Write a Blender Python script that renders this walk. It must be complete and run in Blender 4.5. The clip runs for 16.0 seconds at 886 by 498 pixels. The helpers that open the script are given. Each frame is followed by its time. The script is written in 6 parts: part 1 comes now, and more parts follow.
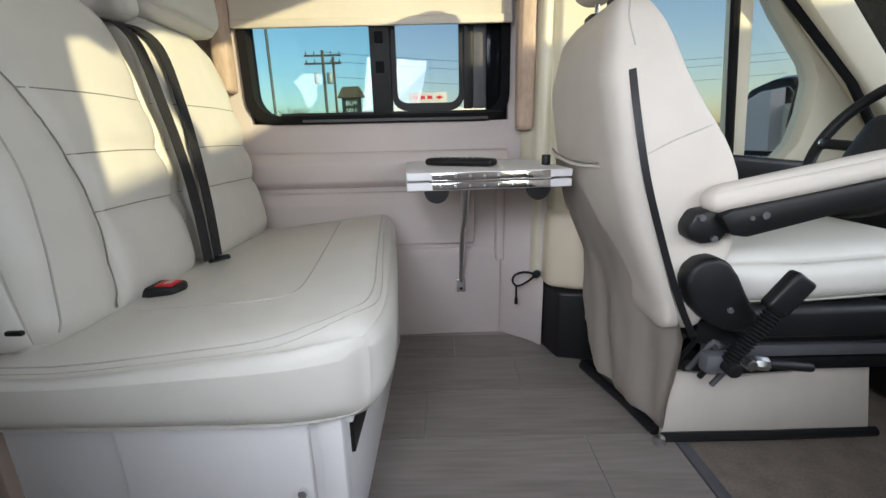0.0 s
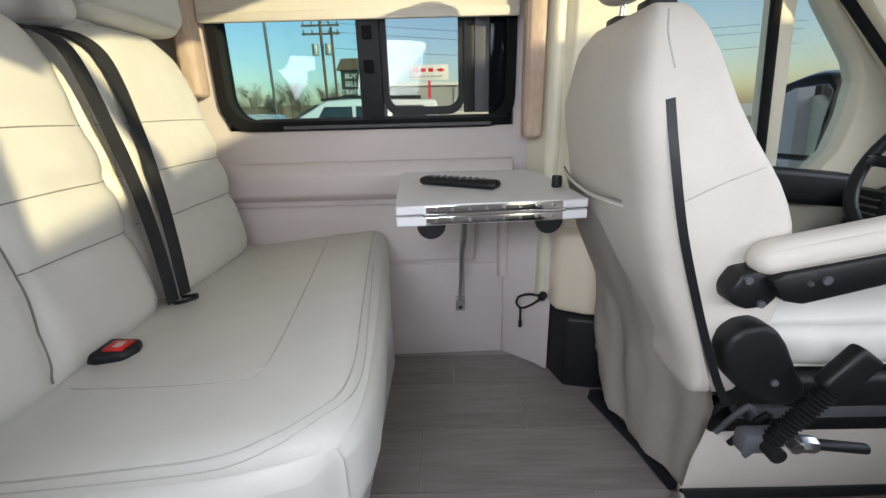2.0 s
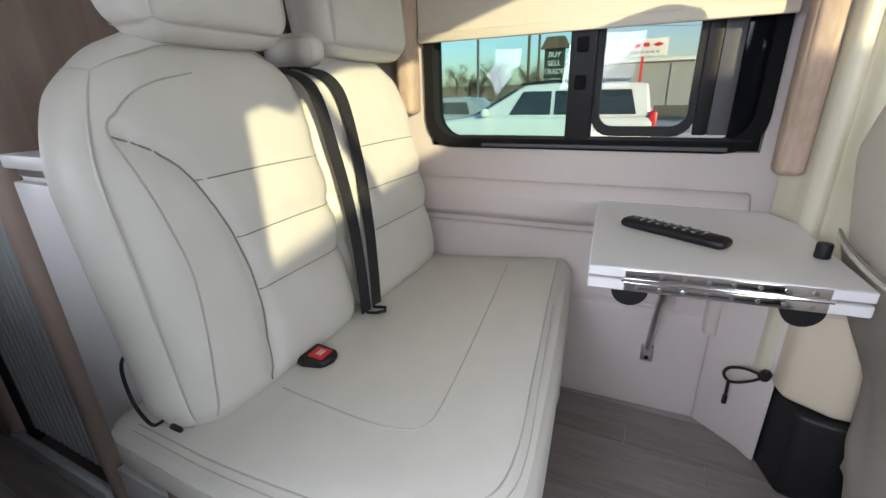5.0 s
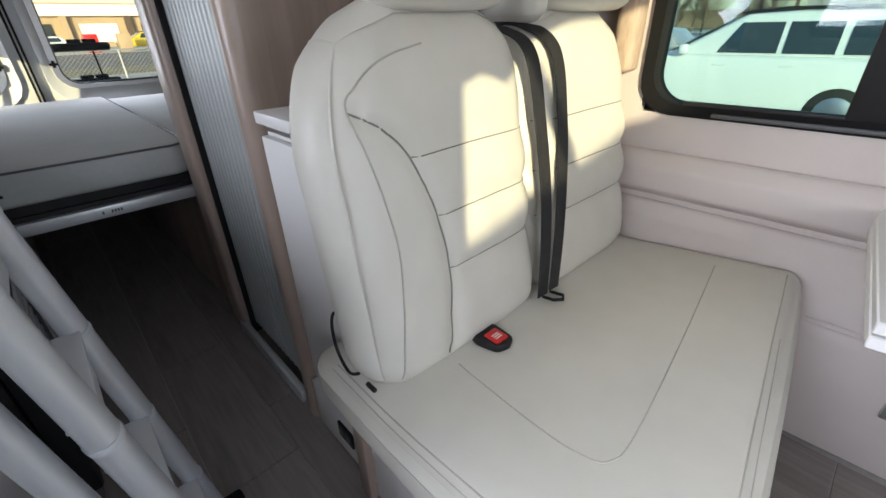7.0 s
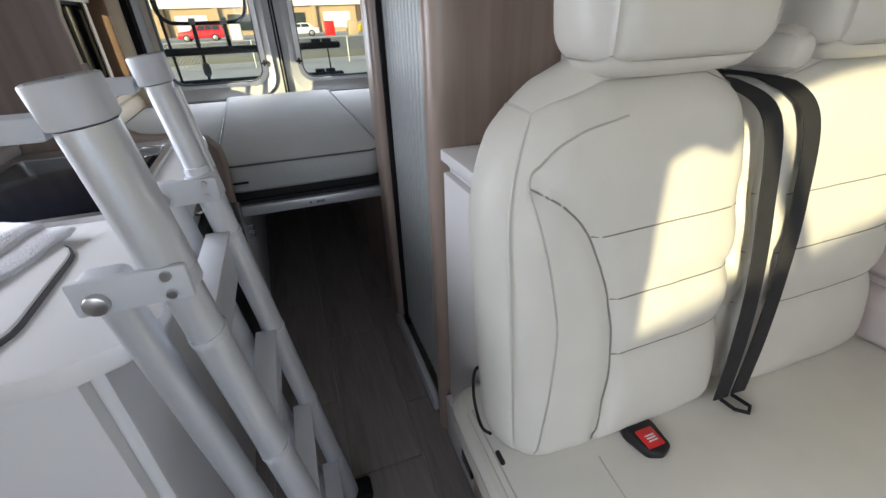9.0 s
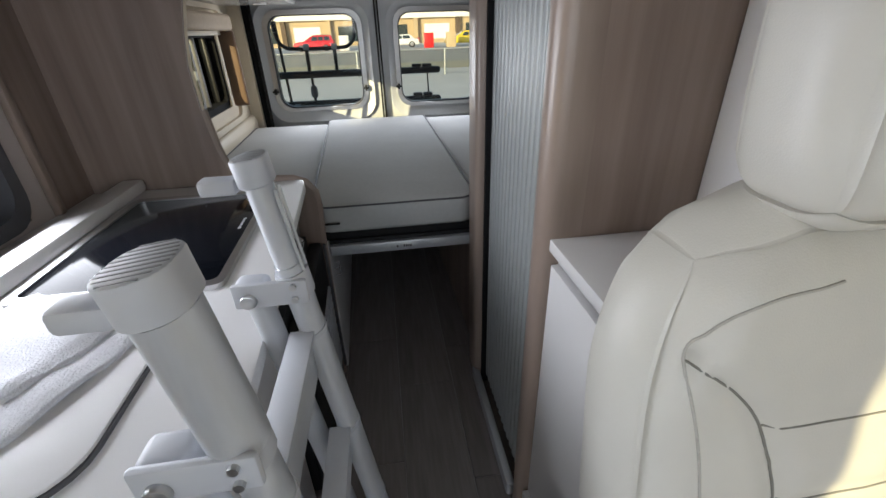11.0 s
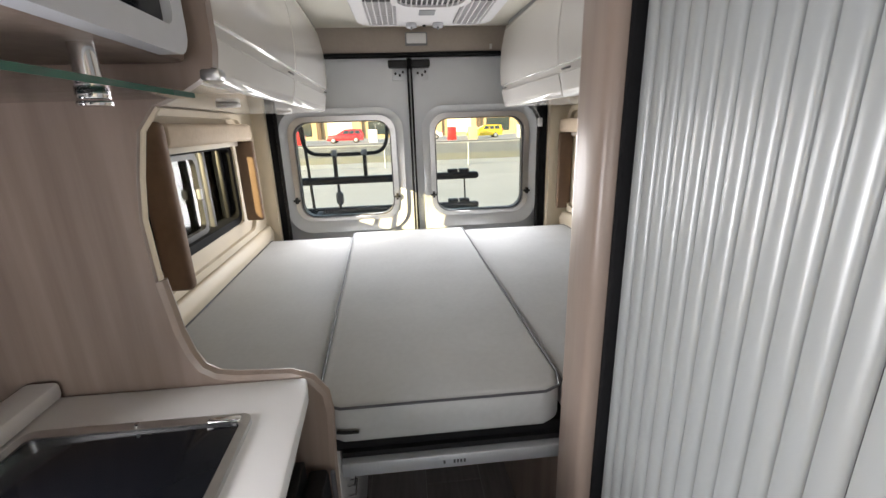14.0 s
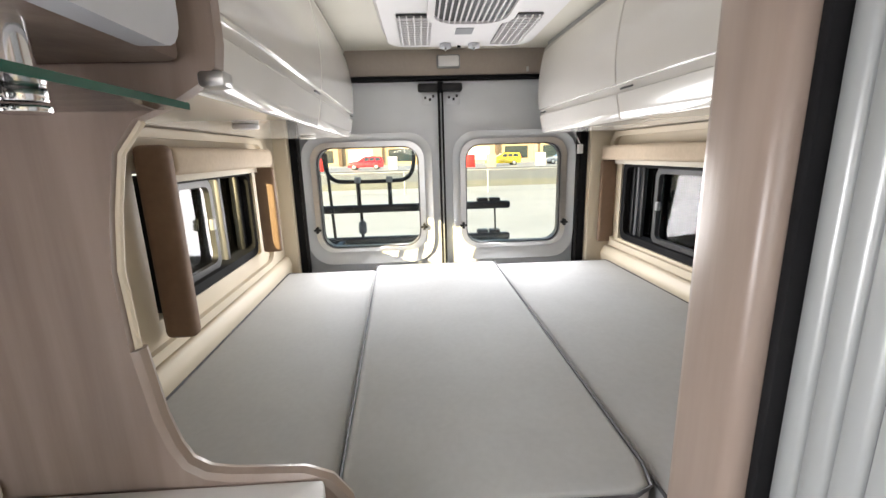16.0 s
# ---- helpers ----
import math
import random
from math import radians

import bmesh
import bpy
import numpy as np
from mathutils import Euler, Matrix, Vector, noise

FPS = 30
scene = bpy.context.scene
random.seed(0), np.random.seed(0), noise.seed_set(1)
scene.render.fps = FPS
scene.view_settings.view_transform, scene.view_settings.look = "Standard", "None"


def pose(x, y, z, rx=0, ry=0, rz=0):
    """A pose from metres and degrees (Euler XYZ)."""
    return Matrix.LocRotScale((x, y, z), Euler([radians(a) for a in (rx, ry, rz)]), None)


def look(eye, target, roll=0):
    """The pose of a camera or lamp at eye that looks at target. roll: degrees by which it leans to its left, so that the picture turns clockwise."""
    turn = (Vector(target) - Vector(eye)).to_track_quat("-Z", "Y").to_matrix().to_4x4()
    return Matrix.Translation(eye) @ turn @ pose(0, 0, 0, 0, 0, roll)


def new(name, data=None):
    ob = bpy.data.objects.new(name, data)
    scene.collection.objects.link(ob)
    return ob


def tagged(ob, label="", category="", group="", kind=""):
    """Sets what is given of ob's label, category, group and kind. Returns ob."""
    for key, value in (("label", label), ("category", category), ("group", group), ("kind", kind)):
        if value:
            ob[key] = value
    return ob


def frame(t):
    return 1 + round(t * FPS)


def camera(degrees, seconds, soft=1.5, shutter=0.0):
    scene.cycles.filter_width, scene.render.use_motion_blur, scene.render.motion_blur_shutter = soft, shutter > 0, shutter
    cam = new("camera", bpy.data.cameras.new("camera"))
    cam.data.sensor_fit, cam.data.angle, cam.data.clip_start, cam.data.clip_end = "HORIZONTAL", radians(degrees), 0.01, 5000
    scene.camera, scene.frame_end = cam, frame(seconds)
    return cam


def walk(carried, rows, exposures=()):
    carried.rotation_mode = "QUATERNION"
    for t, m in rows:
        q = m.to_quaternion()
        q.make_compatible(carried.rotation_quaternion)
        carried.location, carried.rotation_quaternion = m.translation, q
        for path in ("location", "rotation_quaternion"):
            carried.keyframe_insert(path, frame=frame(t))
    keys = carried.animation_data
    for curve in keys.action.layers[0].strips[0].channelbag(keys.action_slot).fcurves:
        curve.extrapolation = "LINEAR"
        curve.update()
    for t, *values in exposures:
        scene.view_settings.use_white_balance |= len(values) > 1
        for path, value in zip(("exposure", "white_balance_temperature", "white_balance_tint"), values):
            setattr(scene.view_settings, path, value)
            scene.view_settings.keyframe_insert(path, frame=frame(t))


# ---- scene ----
cam = camera(93.3, 16.0)
PATH = [
    (0, (0.39, 0.604, 0.749), (0.384, 2.535, 0.228), -1.3),
    (0.5, (0.32, 0.655, 0.745), (0.307, 2.58, 0.206), -1.5),
    (1, (0.328, 0.692, 0.815), (0.321, 2.612, 0.255), -1.4),
    (1.5, (0.377, 0.738, 0.839), (0.369, 2.646, 0.238), -1.4),
    (2, (0.405, 0.767, 0.851), (0.389, 2.664, 0.216), -1.4),
    (2.5, (0.417, 0.782, 0.87), (0.363, 2.668, 0.208), -1.4),
    (3, (0.416, 0.781, 0.885), (0.276, 2.659, 0.21), -1.4),
    (3.5, (0.426, 0.817, 0.903), (0.146, 2.679, 0.23), -1.5),
    (4, (0.42, 0.853, 0.907), (-0.042, 2.679, 0.232), -1.6),
    (4.2, (0.41, 0.854, 0.916), (-0.129, 2.659, 0.242), -1.7),
    (6.3, (0.273, 0.897, 0.985), (-0.881, 2.291, 0.133), -1.2),
    (6.5, (0.252, 0.892, 0.978), (-0.942, 2.23, 0.093), -1.3),
    (7, (0.238, 0.891, 1.018), (-1.057, 2.087, 0.072), -1.5),
    (7.5, (0.232, 0.88, 1.046), (-1.166, 1.921, 0.065), -1.8),
    (8, (0.19, 0.916, 1.069), (-1.307, 1.802, 0.082), -1.7),
    (8.5, (0.162, 0.928, 1.095), (-1.423, 1.65, 0.111), -1.8),
    (8.7, (0.16, 0.926, 1.104), (-1.454, 1.584, 0.124), -1.9),
    (10.8, (0.029, 0.946, 1.196), (-1.723, 1.179, 0.26), -1.8),
    (11, (-0.011, 0.931, 1.212), (-1.769, 1.156, 0.284), -1.9),
    (11.5, (-0.146, 0.951, 1.228), (-1.922, 1.166, 0.334), -2.1),
    (12, (-0.269, 0.967, 1.228), (-2.07, 1.183, 0.385), -2.1),
    (12.5, (-0.36, 0.954, 1.237), (-2.187, 1.17, 0.453), -2.1),
    (13, (-0.452, 0.92, 1.251), (-2.309, 1.125, 0.537), -2.2),
    (13.5, (-0.517, 0.899, 1.273), (-2.403, 1.087, 0.632), -2.1),
    (14, (-0.564, 0.885, 1.289), (-2.474, 1.047, 0.719), -1.9),
    (14.5, (-0.624, 0.864, 1.287), (-2.554, 0.997, 0.779), -1.9),
    (15, (-0.677, 0.852, 1.284), (-2.618, 0.959, 0.817), -1.8),
    (15.5, (-0.738, 0.841, 1.288), (-2.684, 0.935, 0.835), -1.6),
    (16, (-0.776, 0.829, 1.284), (-2.724, 0.917, 0.836), -1.6),
]
EXPOSURES = [(0, 0.3, 6050, 10), (4, 0.34, 5950, 11), (8, 0.66, 6000, 11), (11, 0.6, 6150, 10), (12.5, 1.35, 6500, 12), (14, 1.57, 6650, 12), (16, 1.95, 6700, 12)]
walk(cam, [(t, look(eye, target, roll)) for t, eye, target, roll in PATH], EXPOSURES)

# ---- world and sun ----
SUN_TO = Vector((1.0, -0.90, 0.30)).normalized()
world = bpy.data.worlds.new("world")
scene.world = world
world.use_nodes = True
wn = world.node_tree.nodes
sky = wn.new("ShaderNodeTexSky")
sky.sky_type = 'NISHITA'
sky.sun_disc = False
sky.sun_elevation = math.asin(SUN_TO.z)
sky.sun_rotation = math.atan2(SUN_TO.x, SUN_TO.y)
world.node_tree.links.new(sky.outputs[0], wn["Background"].inputs[0])
wn["Background"].inputs[1].default_value = 0.15
sun = new("sun", bpy.data.lights.new("sun", "SUN"))
sun.data.energy = 4.2
sun.data.angle = radians(0.5)
sun.data.color = (1.0, 0.85, 0.47)
sun.matrix_world = look(SUN_TO * 20, (0, 0, 0))


def window_fill(name, eye, target, w, h, power, spread=180):
    data = bpy.data.lights.new(name, "AREA")
    data.shape, data.size, data.size_y, data.energy = 'RECTANGLE', w, h, power
    data.color = (0.965, 0.965, 1.0)
    data.spread = radians(spread)
    ob = new(name, data)
    ob.matrix_world = look(eye, target)
    return ob


# Area lamps added at the windows as fill, aimed at the darker interior parts.
window_fill("light_windscreen", (2.35, 1.1, 1.15), (1.0, 1.1, 0.6), 1.5, 0.6, 9.0)
window_fill("light_passenger_window", (1.45, 0.12, 1.1), (0.5, 1.4, 0.9), 0.7, 0.45, 2.6, 100)
window_fill("light_entry_window", (0.17, 0.13, 1.14), (0.9, 1.6, 0.30), 0.5, 0.4, 3.8, 85)
window_fill("light_galley_window", (-0.70, 0.125, 1.06), (-0.2, 1.6, 0.55), 0.6, 0.38, 4.1, 150)
window_fill("light_rear_window", (-3.15, 1.37, 1.0), (-2.0, 1.2, 0.8), 0.45, 0.5, 2.5)
window_fill("light_rear_window_b", (-3.15, 0.52, 1.0), (-2.0, 0.8, 0.8), 0.45, 0.5, 2.5)

# ---- materials ----


def material(name, color, rough=0.5, metal=0.0, grain=0.0, grain_scale=40.0, bump=0.0, bump_scale=300.0, stretch=(1, 1, 1), second=None, coat=0.0, spec=0.5):
    m = bpy.data.materials.new(name)
    m.use_nodes = True
    nt = m.node_tree
    b = nt.nodes["Principled BSDF"]
    b.inputs["Roughness"].default_value = rough
    b.inputs["Metallic"].default_value = metal
    b.inputs["Coat Weight"].default_value = coat
    b.inputs["Specular IOR Level"].default_value = spec
    b.inputs["Base Color"].default_value = (*color, 1)
    tc = nt.nodes.new("ShaderNodeTexCoord")
    mp = nt.nodes.new("ShaderNodeMapping")
    mp.inputs["Scale"].default_value = stretch
    nt.links.new(tc.outputs["Object"], mp.inputs["Vector"])
    if grain > 0:
        n = nt.nodes.new("ShaderNodeTexNoise")
        n.inputs["Scale"].default_value = grain_scale
        n.inputs["Detail"].default_value = 6
        nt.links.new(mp.outputs[0], n.inputs["Vector"])
        n2 = nt.nodes.new("ShaderNodeTexNoise")
        n2.inputs["Scale"].default_value = grain_scale / 9
        n2.inputs["Detail"].default_value = 3
        nt.links.new(mp.outputs[0], n2.inputs["Vector"])
        add = nt.nodes.new("ShaderNodeMath")
        add.operation = 'ADD'
        nt.links.new(n.outputs["Fac"], add.inputs[0])
        nt.links.new(n2.outputs["Fac"], add.inputs[1])
        mr = nt.nodes.new("ShaderNodeMapRange")
        mr.inputs["From Min"].default_value = 0.7
        mr.inputs["From Max"].default_value = 1.3
        nt.links.new(add.outputs[0], mr.inputs["Value"])
        mix = nt.nodes.new("ShaderNodeMix")
        mix.data_type = 'RGBA'
        other = second or tuple(c * (1 - grain) for c in color)
        mix.inputs["A"].default_value = (*color, 1)
        mix.inputs["B"].default_value = (*other, 1)
        nt.links.new(mr.outputs[0], mix.inputs["Factor"])
        nt.links.new(mix.outputs["Result"], b.inputs["Base Color"])
        rr = nt.nodes.new("ShaderNodeMapRange")
        rr.inputs["To Min"].default_value = max(0.0, rough - 0.06)
        rr.inputs["To Max"].default_value = min(1.0, rough + 0.08)
        nt.links.new(n2.outputs["Fac"], rr.inputs["Value"])
        nt.links.new(rr.outputs[0], b.inputs["Roughness"])
    if bump > 0:
        nb = nt.nodes.new("ShaderNodeTexNoise")
        nb.inputs["Scale"].default_value = bump_scale
        nb.inputs["Detail"].default_value = 3
        nt.links.new(mp.outputs[0], nb.inputs["Vector"])
        bp = nt.nodes.new("ShaderNodeBump")
        bp.inputs["Strength"].default_value = bump
        bp.inputs["Distance"].default_value = 0.002
        nt.links.new(nb.outputs["Fac"], bp.inputs["Height"])
        nt.links.new(bp.outputs[0], b.inputs["Normal"])
    return m


def glass_material(name, tint, gloss=0.06):
    m = bpy.data.materials.new(name)
    m.use_nodes = True
    nt = m.node_tree
    nt.nodes.remove(nt.nodes["Principled BSDF"])
    tr = nt.nodes.new("ShaderNodeBsdfTransparent")
    tr.inputs[0].default_value = (*tint, 1)
    gl = nt.nodes.new("ShaderNodeBsdfGlossy")
    gl.inputs["Roughness"].default_value = 0.02
    fr = nt.nodes.new("ShaderNodeFresnel")
    fr.inputs[0].default_value = 1.45
    mx = nt.nodes.new("ShaderNodeMixShader")
    nt.links.new(fr.outputs[0], mx.inputs[0])
    nt.links.new(tr.outputs[0], mx.inputs[1])
    nt.links.new(gl.outputs[0], mx.inputs[2])
    nt.links.new(mx.outputs[0], nt.nodes["Material Output"].inputs[0])
    return m


def wood_material(name, light, dark, along=(14, 14, 0.8), rough=0.42):
    m = material(name, light, rough, grain=0.3, grain_scale=2.2, second=dark, stretch=along, bump=0.15, bump_scale=8)
    nt = m.node_tree
    return m


LEATHER = material("cream leather", (0.66, 0.64, 0.58), 0.42, grain=0.07, grain_scale=14, bump=0.16, bump_scale=520)
LEATHER_B = material("beige seat cover", (0.62, 0.57, 0.50), 0.6, grain=0.08, grain_scale=14, bump=0.4, bump_scale=380)
THREAD = material("seam thread", (0.50, 0.48, 0.43), 0.7, grain=0.2, grain_scale=200)
# dark colour that stands in for the shade inside seam grooves
SEAM_SHADE = material("painted seam shade", (0.27, 0.26, 0.225), 0.9, grain=0.2, grain_scale=100)
WALL_FAB = material("pinkish grey moulded wall lining", (0.62, 0.555, 0.53), 0.65, grain=0.05, grain_scale=9, bump=0.2, bump_scale=500)
CREAM = material("cream moulded lining", (0.66, 0.575, 0.44), 0.5, grain=0.05, grain_scale=9, bump=0.12, bump_scale=300)
CAB_CREAM = material("cream cab plastic", (0.66, 0.62, 0.48), 0.55, grain=0.06, grain_scale=12, bump=0.2, bump_scale=500)
CEIL = material("off white ceiling", (0.71, 0.685, 0.60), 0.7, grain=0.04, grain_scale=10, bump=0.1, bump_scale=300)
WHITE = material("white laminate", (0.78, 0.77, 0.77), 0.35, grain=0.03, grain_scale=8, bump=0.05, bump_scale=200)
GLOSS = material("gloss cream cabinet front", (0.72, 0.70, 0.66), 0.16, grain=0.03, grain_scale=6, coat=0.4)
METALWHITE = material("painted van metal", (0.66, 0.68, 0.70), 0.32, grain=0.05, grain_scale=11, bump=0.05)
WOOD = wood_material("grey brown wood laminate", (0.345, 0.268, 0.228), (0.20, 0.150, 0.126))
WOODH = wood_material("grey brown wood edge", (0.38, 0.30, 0.25), (0.24, 0.185, 0.155), (10, 10, 1.0), 0.3)
FLOOR = material("grey brown vinyl plank", (0.175, 0.152, 0.142), 0.5, grain=0.35, grain_scale=2.6, second=(0.28, 0.25, 0.235), stretch=(2.0, 26, 4), bump=0.2, bump_scale=6)
JOINT = material("plank joint", (0.42, 0.40, 0.38), 0.8, grain=0.2, grain_scale=60)
CARPET = material("brown cab carpet", (0.24, 0.20, 0.165), 0.95, grain=0.35, grain_scale=160, bump=0.8, bump_scale=700)
BLACK = material("black plastic", (0.011, 0.011, 0.012), 0.45, grain=0.3, grain_scale=30, bump=0.15, bump_scale=600, spec=0.35)
BLACKGLOSS = material("black glass", (0.006, 0.007, 0.010), 0.08, grain=0.2, grain_scale=5, spec=0.10)
RUBBER = material("black rubber", (0.010, 0.010, 0.011), 0.85, grain=0.3, grain_scale=40, spec=0.2)
GREY = material("dark grey plastic", (0.10, 0.10, 0.11), 0.5, grain=0.2, grain_scale=30)
MIDGREY = material("mid grey painted frame", (0.26, 0.27, 0.28), 0.45, grain=0.1, grain_scale=30)
CHROME = material("chrome", (0.85, 0.85, 0.86), 0.09, metal=1.0, grain=0.06, grain_scale=25)
STEEL = material("brushed steel", (0.62, 0.62, 0.62), 0.3, metal=1.0, grain=0.12, grain_scale=60, stretch=(1, 1, 12))
ALU = material("matt aluminium", (0.64, 0.66, 0.69), 0.36, metal=0.5, grain=0.06, grain_scale=30, stretch=(6, 6, 1))
LADDERPLASTIC = material("light grey ladder plastic", (0.56, 0.575, 0.615), 0.5, grain=0.05, grain_scale=30)
MATTRESS = material("grey woven mattress fabric", (0.50, 0.51, 0.505), 0.85, grain=0.08, grain_scale=60, bump=0.5, bump_scale=900)
VALANCE = material("tan padded valance fabric", (0.50, 0.40, 0.29), 0.75, grain=0.12, grain_scale=70, bump=0.3, bump_scale=600)
VALANCE_D = material("brown padded valance side", (0.20, 0.125, 0.08), 0.7, grain=0.15, grain_scale=50, bump=0.3, bump_scale=500)
CURTAIN = material("tan patterned curtain fabric", (0.40, 0.29, 0.215), 0.85, grain=0.4, grain_scale=30, second=(0.54, 0.42, 0.33), stretch=(3, 3, 0.9), bump=0.4, bump_scale=500)
BLIND = material("beige roller blind", (0.66, 0.61, 0.52), 0.8, grain=0.05, grain_scale=80, bump=0.2, bump_scale=700)
TOWEL = material("white terry towel", (0.76, 0.76, 0.80), 0.95, grain=0.15, grain_scale=120, bump=1.0, bump_scale=300)
BELT_DARK = material("black seat belt webbing", (0.02, 0.02, 0.022), 0.75, grain=0.3, grain_scale=200, bump=0.4, bump_scale=900)
RED = material("red plastic", (0.65, 0.02, 0.02), 0.35, grain=0.1, grain_scale=40)
GLASS = glass_material("clear glass", (0.96, 0.98, 0.97))
GLASS_TINT = glass_material("teal tinted glass", (0.68, 0.84, 0.86))
GLASS_GREY = glass_material("light grey tinted glass", (0.78, 0.82, 0.84))
GLASS_DARK = glass_material("dark teal glass", (0.10, 0.17, 0.21))
GLASS_GREEN = material("green glass edge", (0.012, 0.09, 0.06), 0.12, grain=0.1, grain_scale=20)
TAMBOUR = material("pale grey tambour slat", (0.38, 0.40, 0.40), 0.32, metal=0.15, grain=0.06, grain_scale=9, stretch=(1, 1, 0.6))
MIRROR = material("mirror", (0.9, 0.92, 0.94), 0.02, metal=1.0)

# ---- mesh helpers ----


def interp(table, z):
    """The value at z in a table of (z, value) in falling z."""
    if z >= table[0][0]:
        return table[0][1]
    for (z1, v1), (z0, v0) in zip(table, table[1:]):
        if z >= z0:
            return v0 + (v1 - v0) * (z - z0) / (z1 - z0)
    return table[-1][1]


def at_world(ob):
    p, v = ob, Vector((0, 0, 0))
    while p:
        v = v + p.location
        p = p.parent
    return v


def thing(name, at, label="", category="", group="", kind=""):
    ob = new(name)
    ob.empty_display_size = 0.05
    ob.location = at
    return tagged(ob, label, category, group, kind)


def part(name, bm, mat, parent=None, label="", smooth=40, category="", group="", kind="", at=None):
    """Links a bmesh drawn in world places as one mesh object."""
    base = Vector(at) if at is not None else (at_world(parent) if parent else Vector((0, 0, 0)))
    bmesh.ops.translate(bm, verts=bm.verts, vec=-base)
    me = bpy.data.meshes.new(name)
    bmesh.ops.recalc_face_normals(bm, faces=bm.faces)
    bm.to_mesh(me)
    bm.free()
    me.materials.append(mat)
    if smooth:
        me.shade_smooth()
        me.set_sharp_from_angle(angle=radians(smooth))
    ob = new(name, me)
    if parent:
        ob.parent = parent
        ob.location = base - at_world(parent)
    else:
        ob.location = base
    return tagged(ob, label, category, group, kind)


def shear(bm, k=0.035):
    for v in bm.verts:
        v.co.y += k * v.co.x
    return bm


def add(bm, other):
    me = bpy.data.meshes.new("tmp")
    other.to_mesh(me)
    other.free()
    bm.from_mesh(me)
    bpy.data.meshes.remove(me)
    return bm


def rbox(a, b, r=0.0, seg=2, m=None):
    """A box between two corners with rounded edges; m turns it about its middle."""
    bm = bmesh.new()
    bmesh.ops.create_cube(bm, size=1)
    c = [(a[i] + b[i]) / 2 for i in range(3)]
    s = [abs(b[i] - a[i]) for i in range(3)]
    for v in bm.verts:
        v.co = Vector([v.co[i] * s[i] for i in range(3)])
    if r > 0:
        bmesh.ops.bevel(bm, geom=bm.edges[:], offset=min(r, min(s) * 0.49), segments=seg, profile=0.5, affect='EDGES')
    if m:
        bm.transform(m)
    bmesh.ops.translate(bm, verts=bm.verts, vec=c)
    return bm


def prism(points, axis, lo, hi, r=0.0, seg=2, cap_only=False):
    """A polygon of (u, v) pushed along an axis: 'x' takes (y, z), 'y' takes (x, z), 'z' takes (x, y)."""
    def place(u, v, w):
        return {'x': (w, u, v), 'y': (u, w, v), 'z': (u, v, w)}[axis]
    bm = bmesh.new()
    lo_v = [bm.verts.new(place(u, v, lo)) for u, v in points]
    hi_v = [bm.verts.new(place(u, v, hi)) for u, v in points]
    n = len(points)
    f1 = bm.faces.new(lo_v)
    f2 = bm.faces.new(hi_v[::-1])
    for i in range(n):
        bm.faces.new((lo_v[i], hi_v[i], hi_v[(i + 1) % n], lo_v[(i + 1) % n]))
    bmesh.ops.recalc_face_normals(bm, faces=bm.faces)
    if r > 0:
        es = list({e for f in (f1, f2) for e in f.edges}) if cap_only else bm.edges[:]
        bmesh.ops.bevel(bm, geom=es, offset=r, segments=seg, profile=0.5, affect='EDGES')
    return bm


def round_loop(u0, v0, u1, v1, r, k=5):
    pts = []
    for cu, cv, a0 in ((u1 - r, v1 - r, 0), (u0 + r, v1 - r, 90), (u0 + r, v0 + r, 180), (u1 - r, v0 + r, 270)):
        for i in range(k + 1):
            a = radians(a0 + 90 * i / k)
            pts.append((cu + r * math.cos(a), cv + r * math.sin(a)))
    return pts


def ring(outer, inner, axis, lo, hi, inner_hi=None):
    """A frame between two loops of as many points, from lo to hi along the axis."""
    def place(p, w):
        u, v = p
        return {'x': (w, u, v), 'y': (u, w, v), 'z': (u, v, w)}[axis]
    bm = bmesh.new()
    n = len(outer)
    ihi = hi if inner_hi is None else inner_hi
    rows = [[bm.verts.new(place(p, w)) for p in loop] for loop, w in ((outer, lo), (outer, hi), (inner, ihi), (inner, lo))]
    for a in range(4):
        A, B = rows[a], rows[(a + 1) % 4]
        for i in range(n):
            bm.faces.new((A[i], A[(i + 1) % n], B[(i + 1) % n], B[i]))
    bmesh.ops.recalc_face_normals(bm, faces=bm.faces)
    return bm


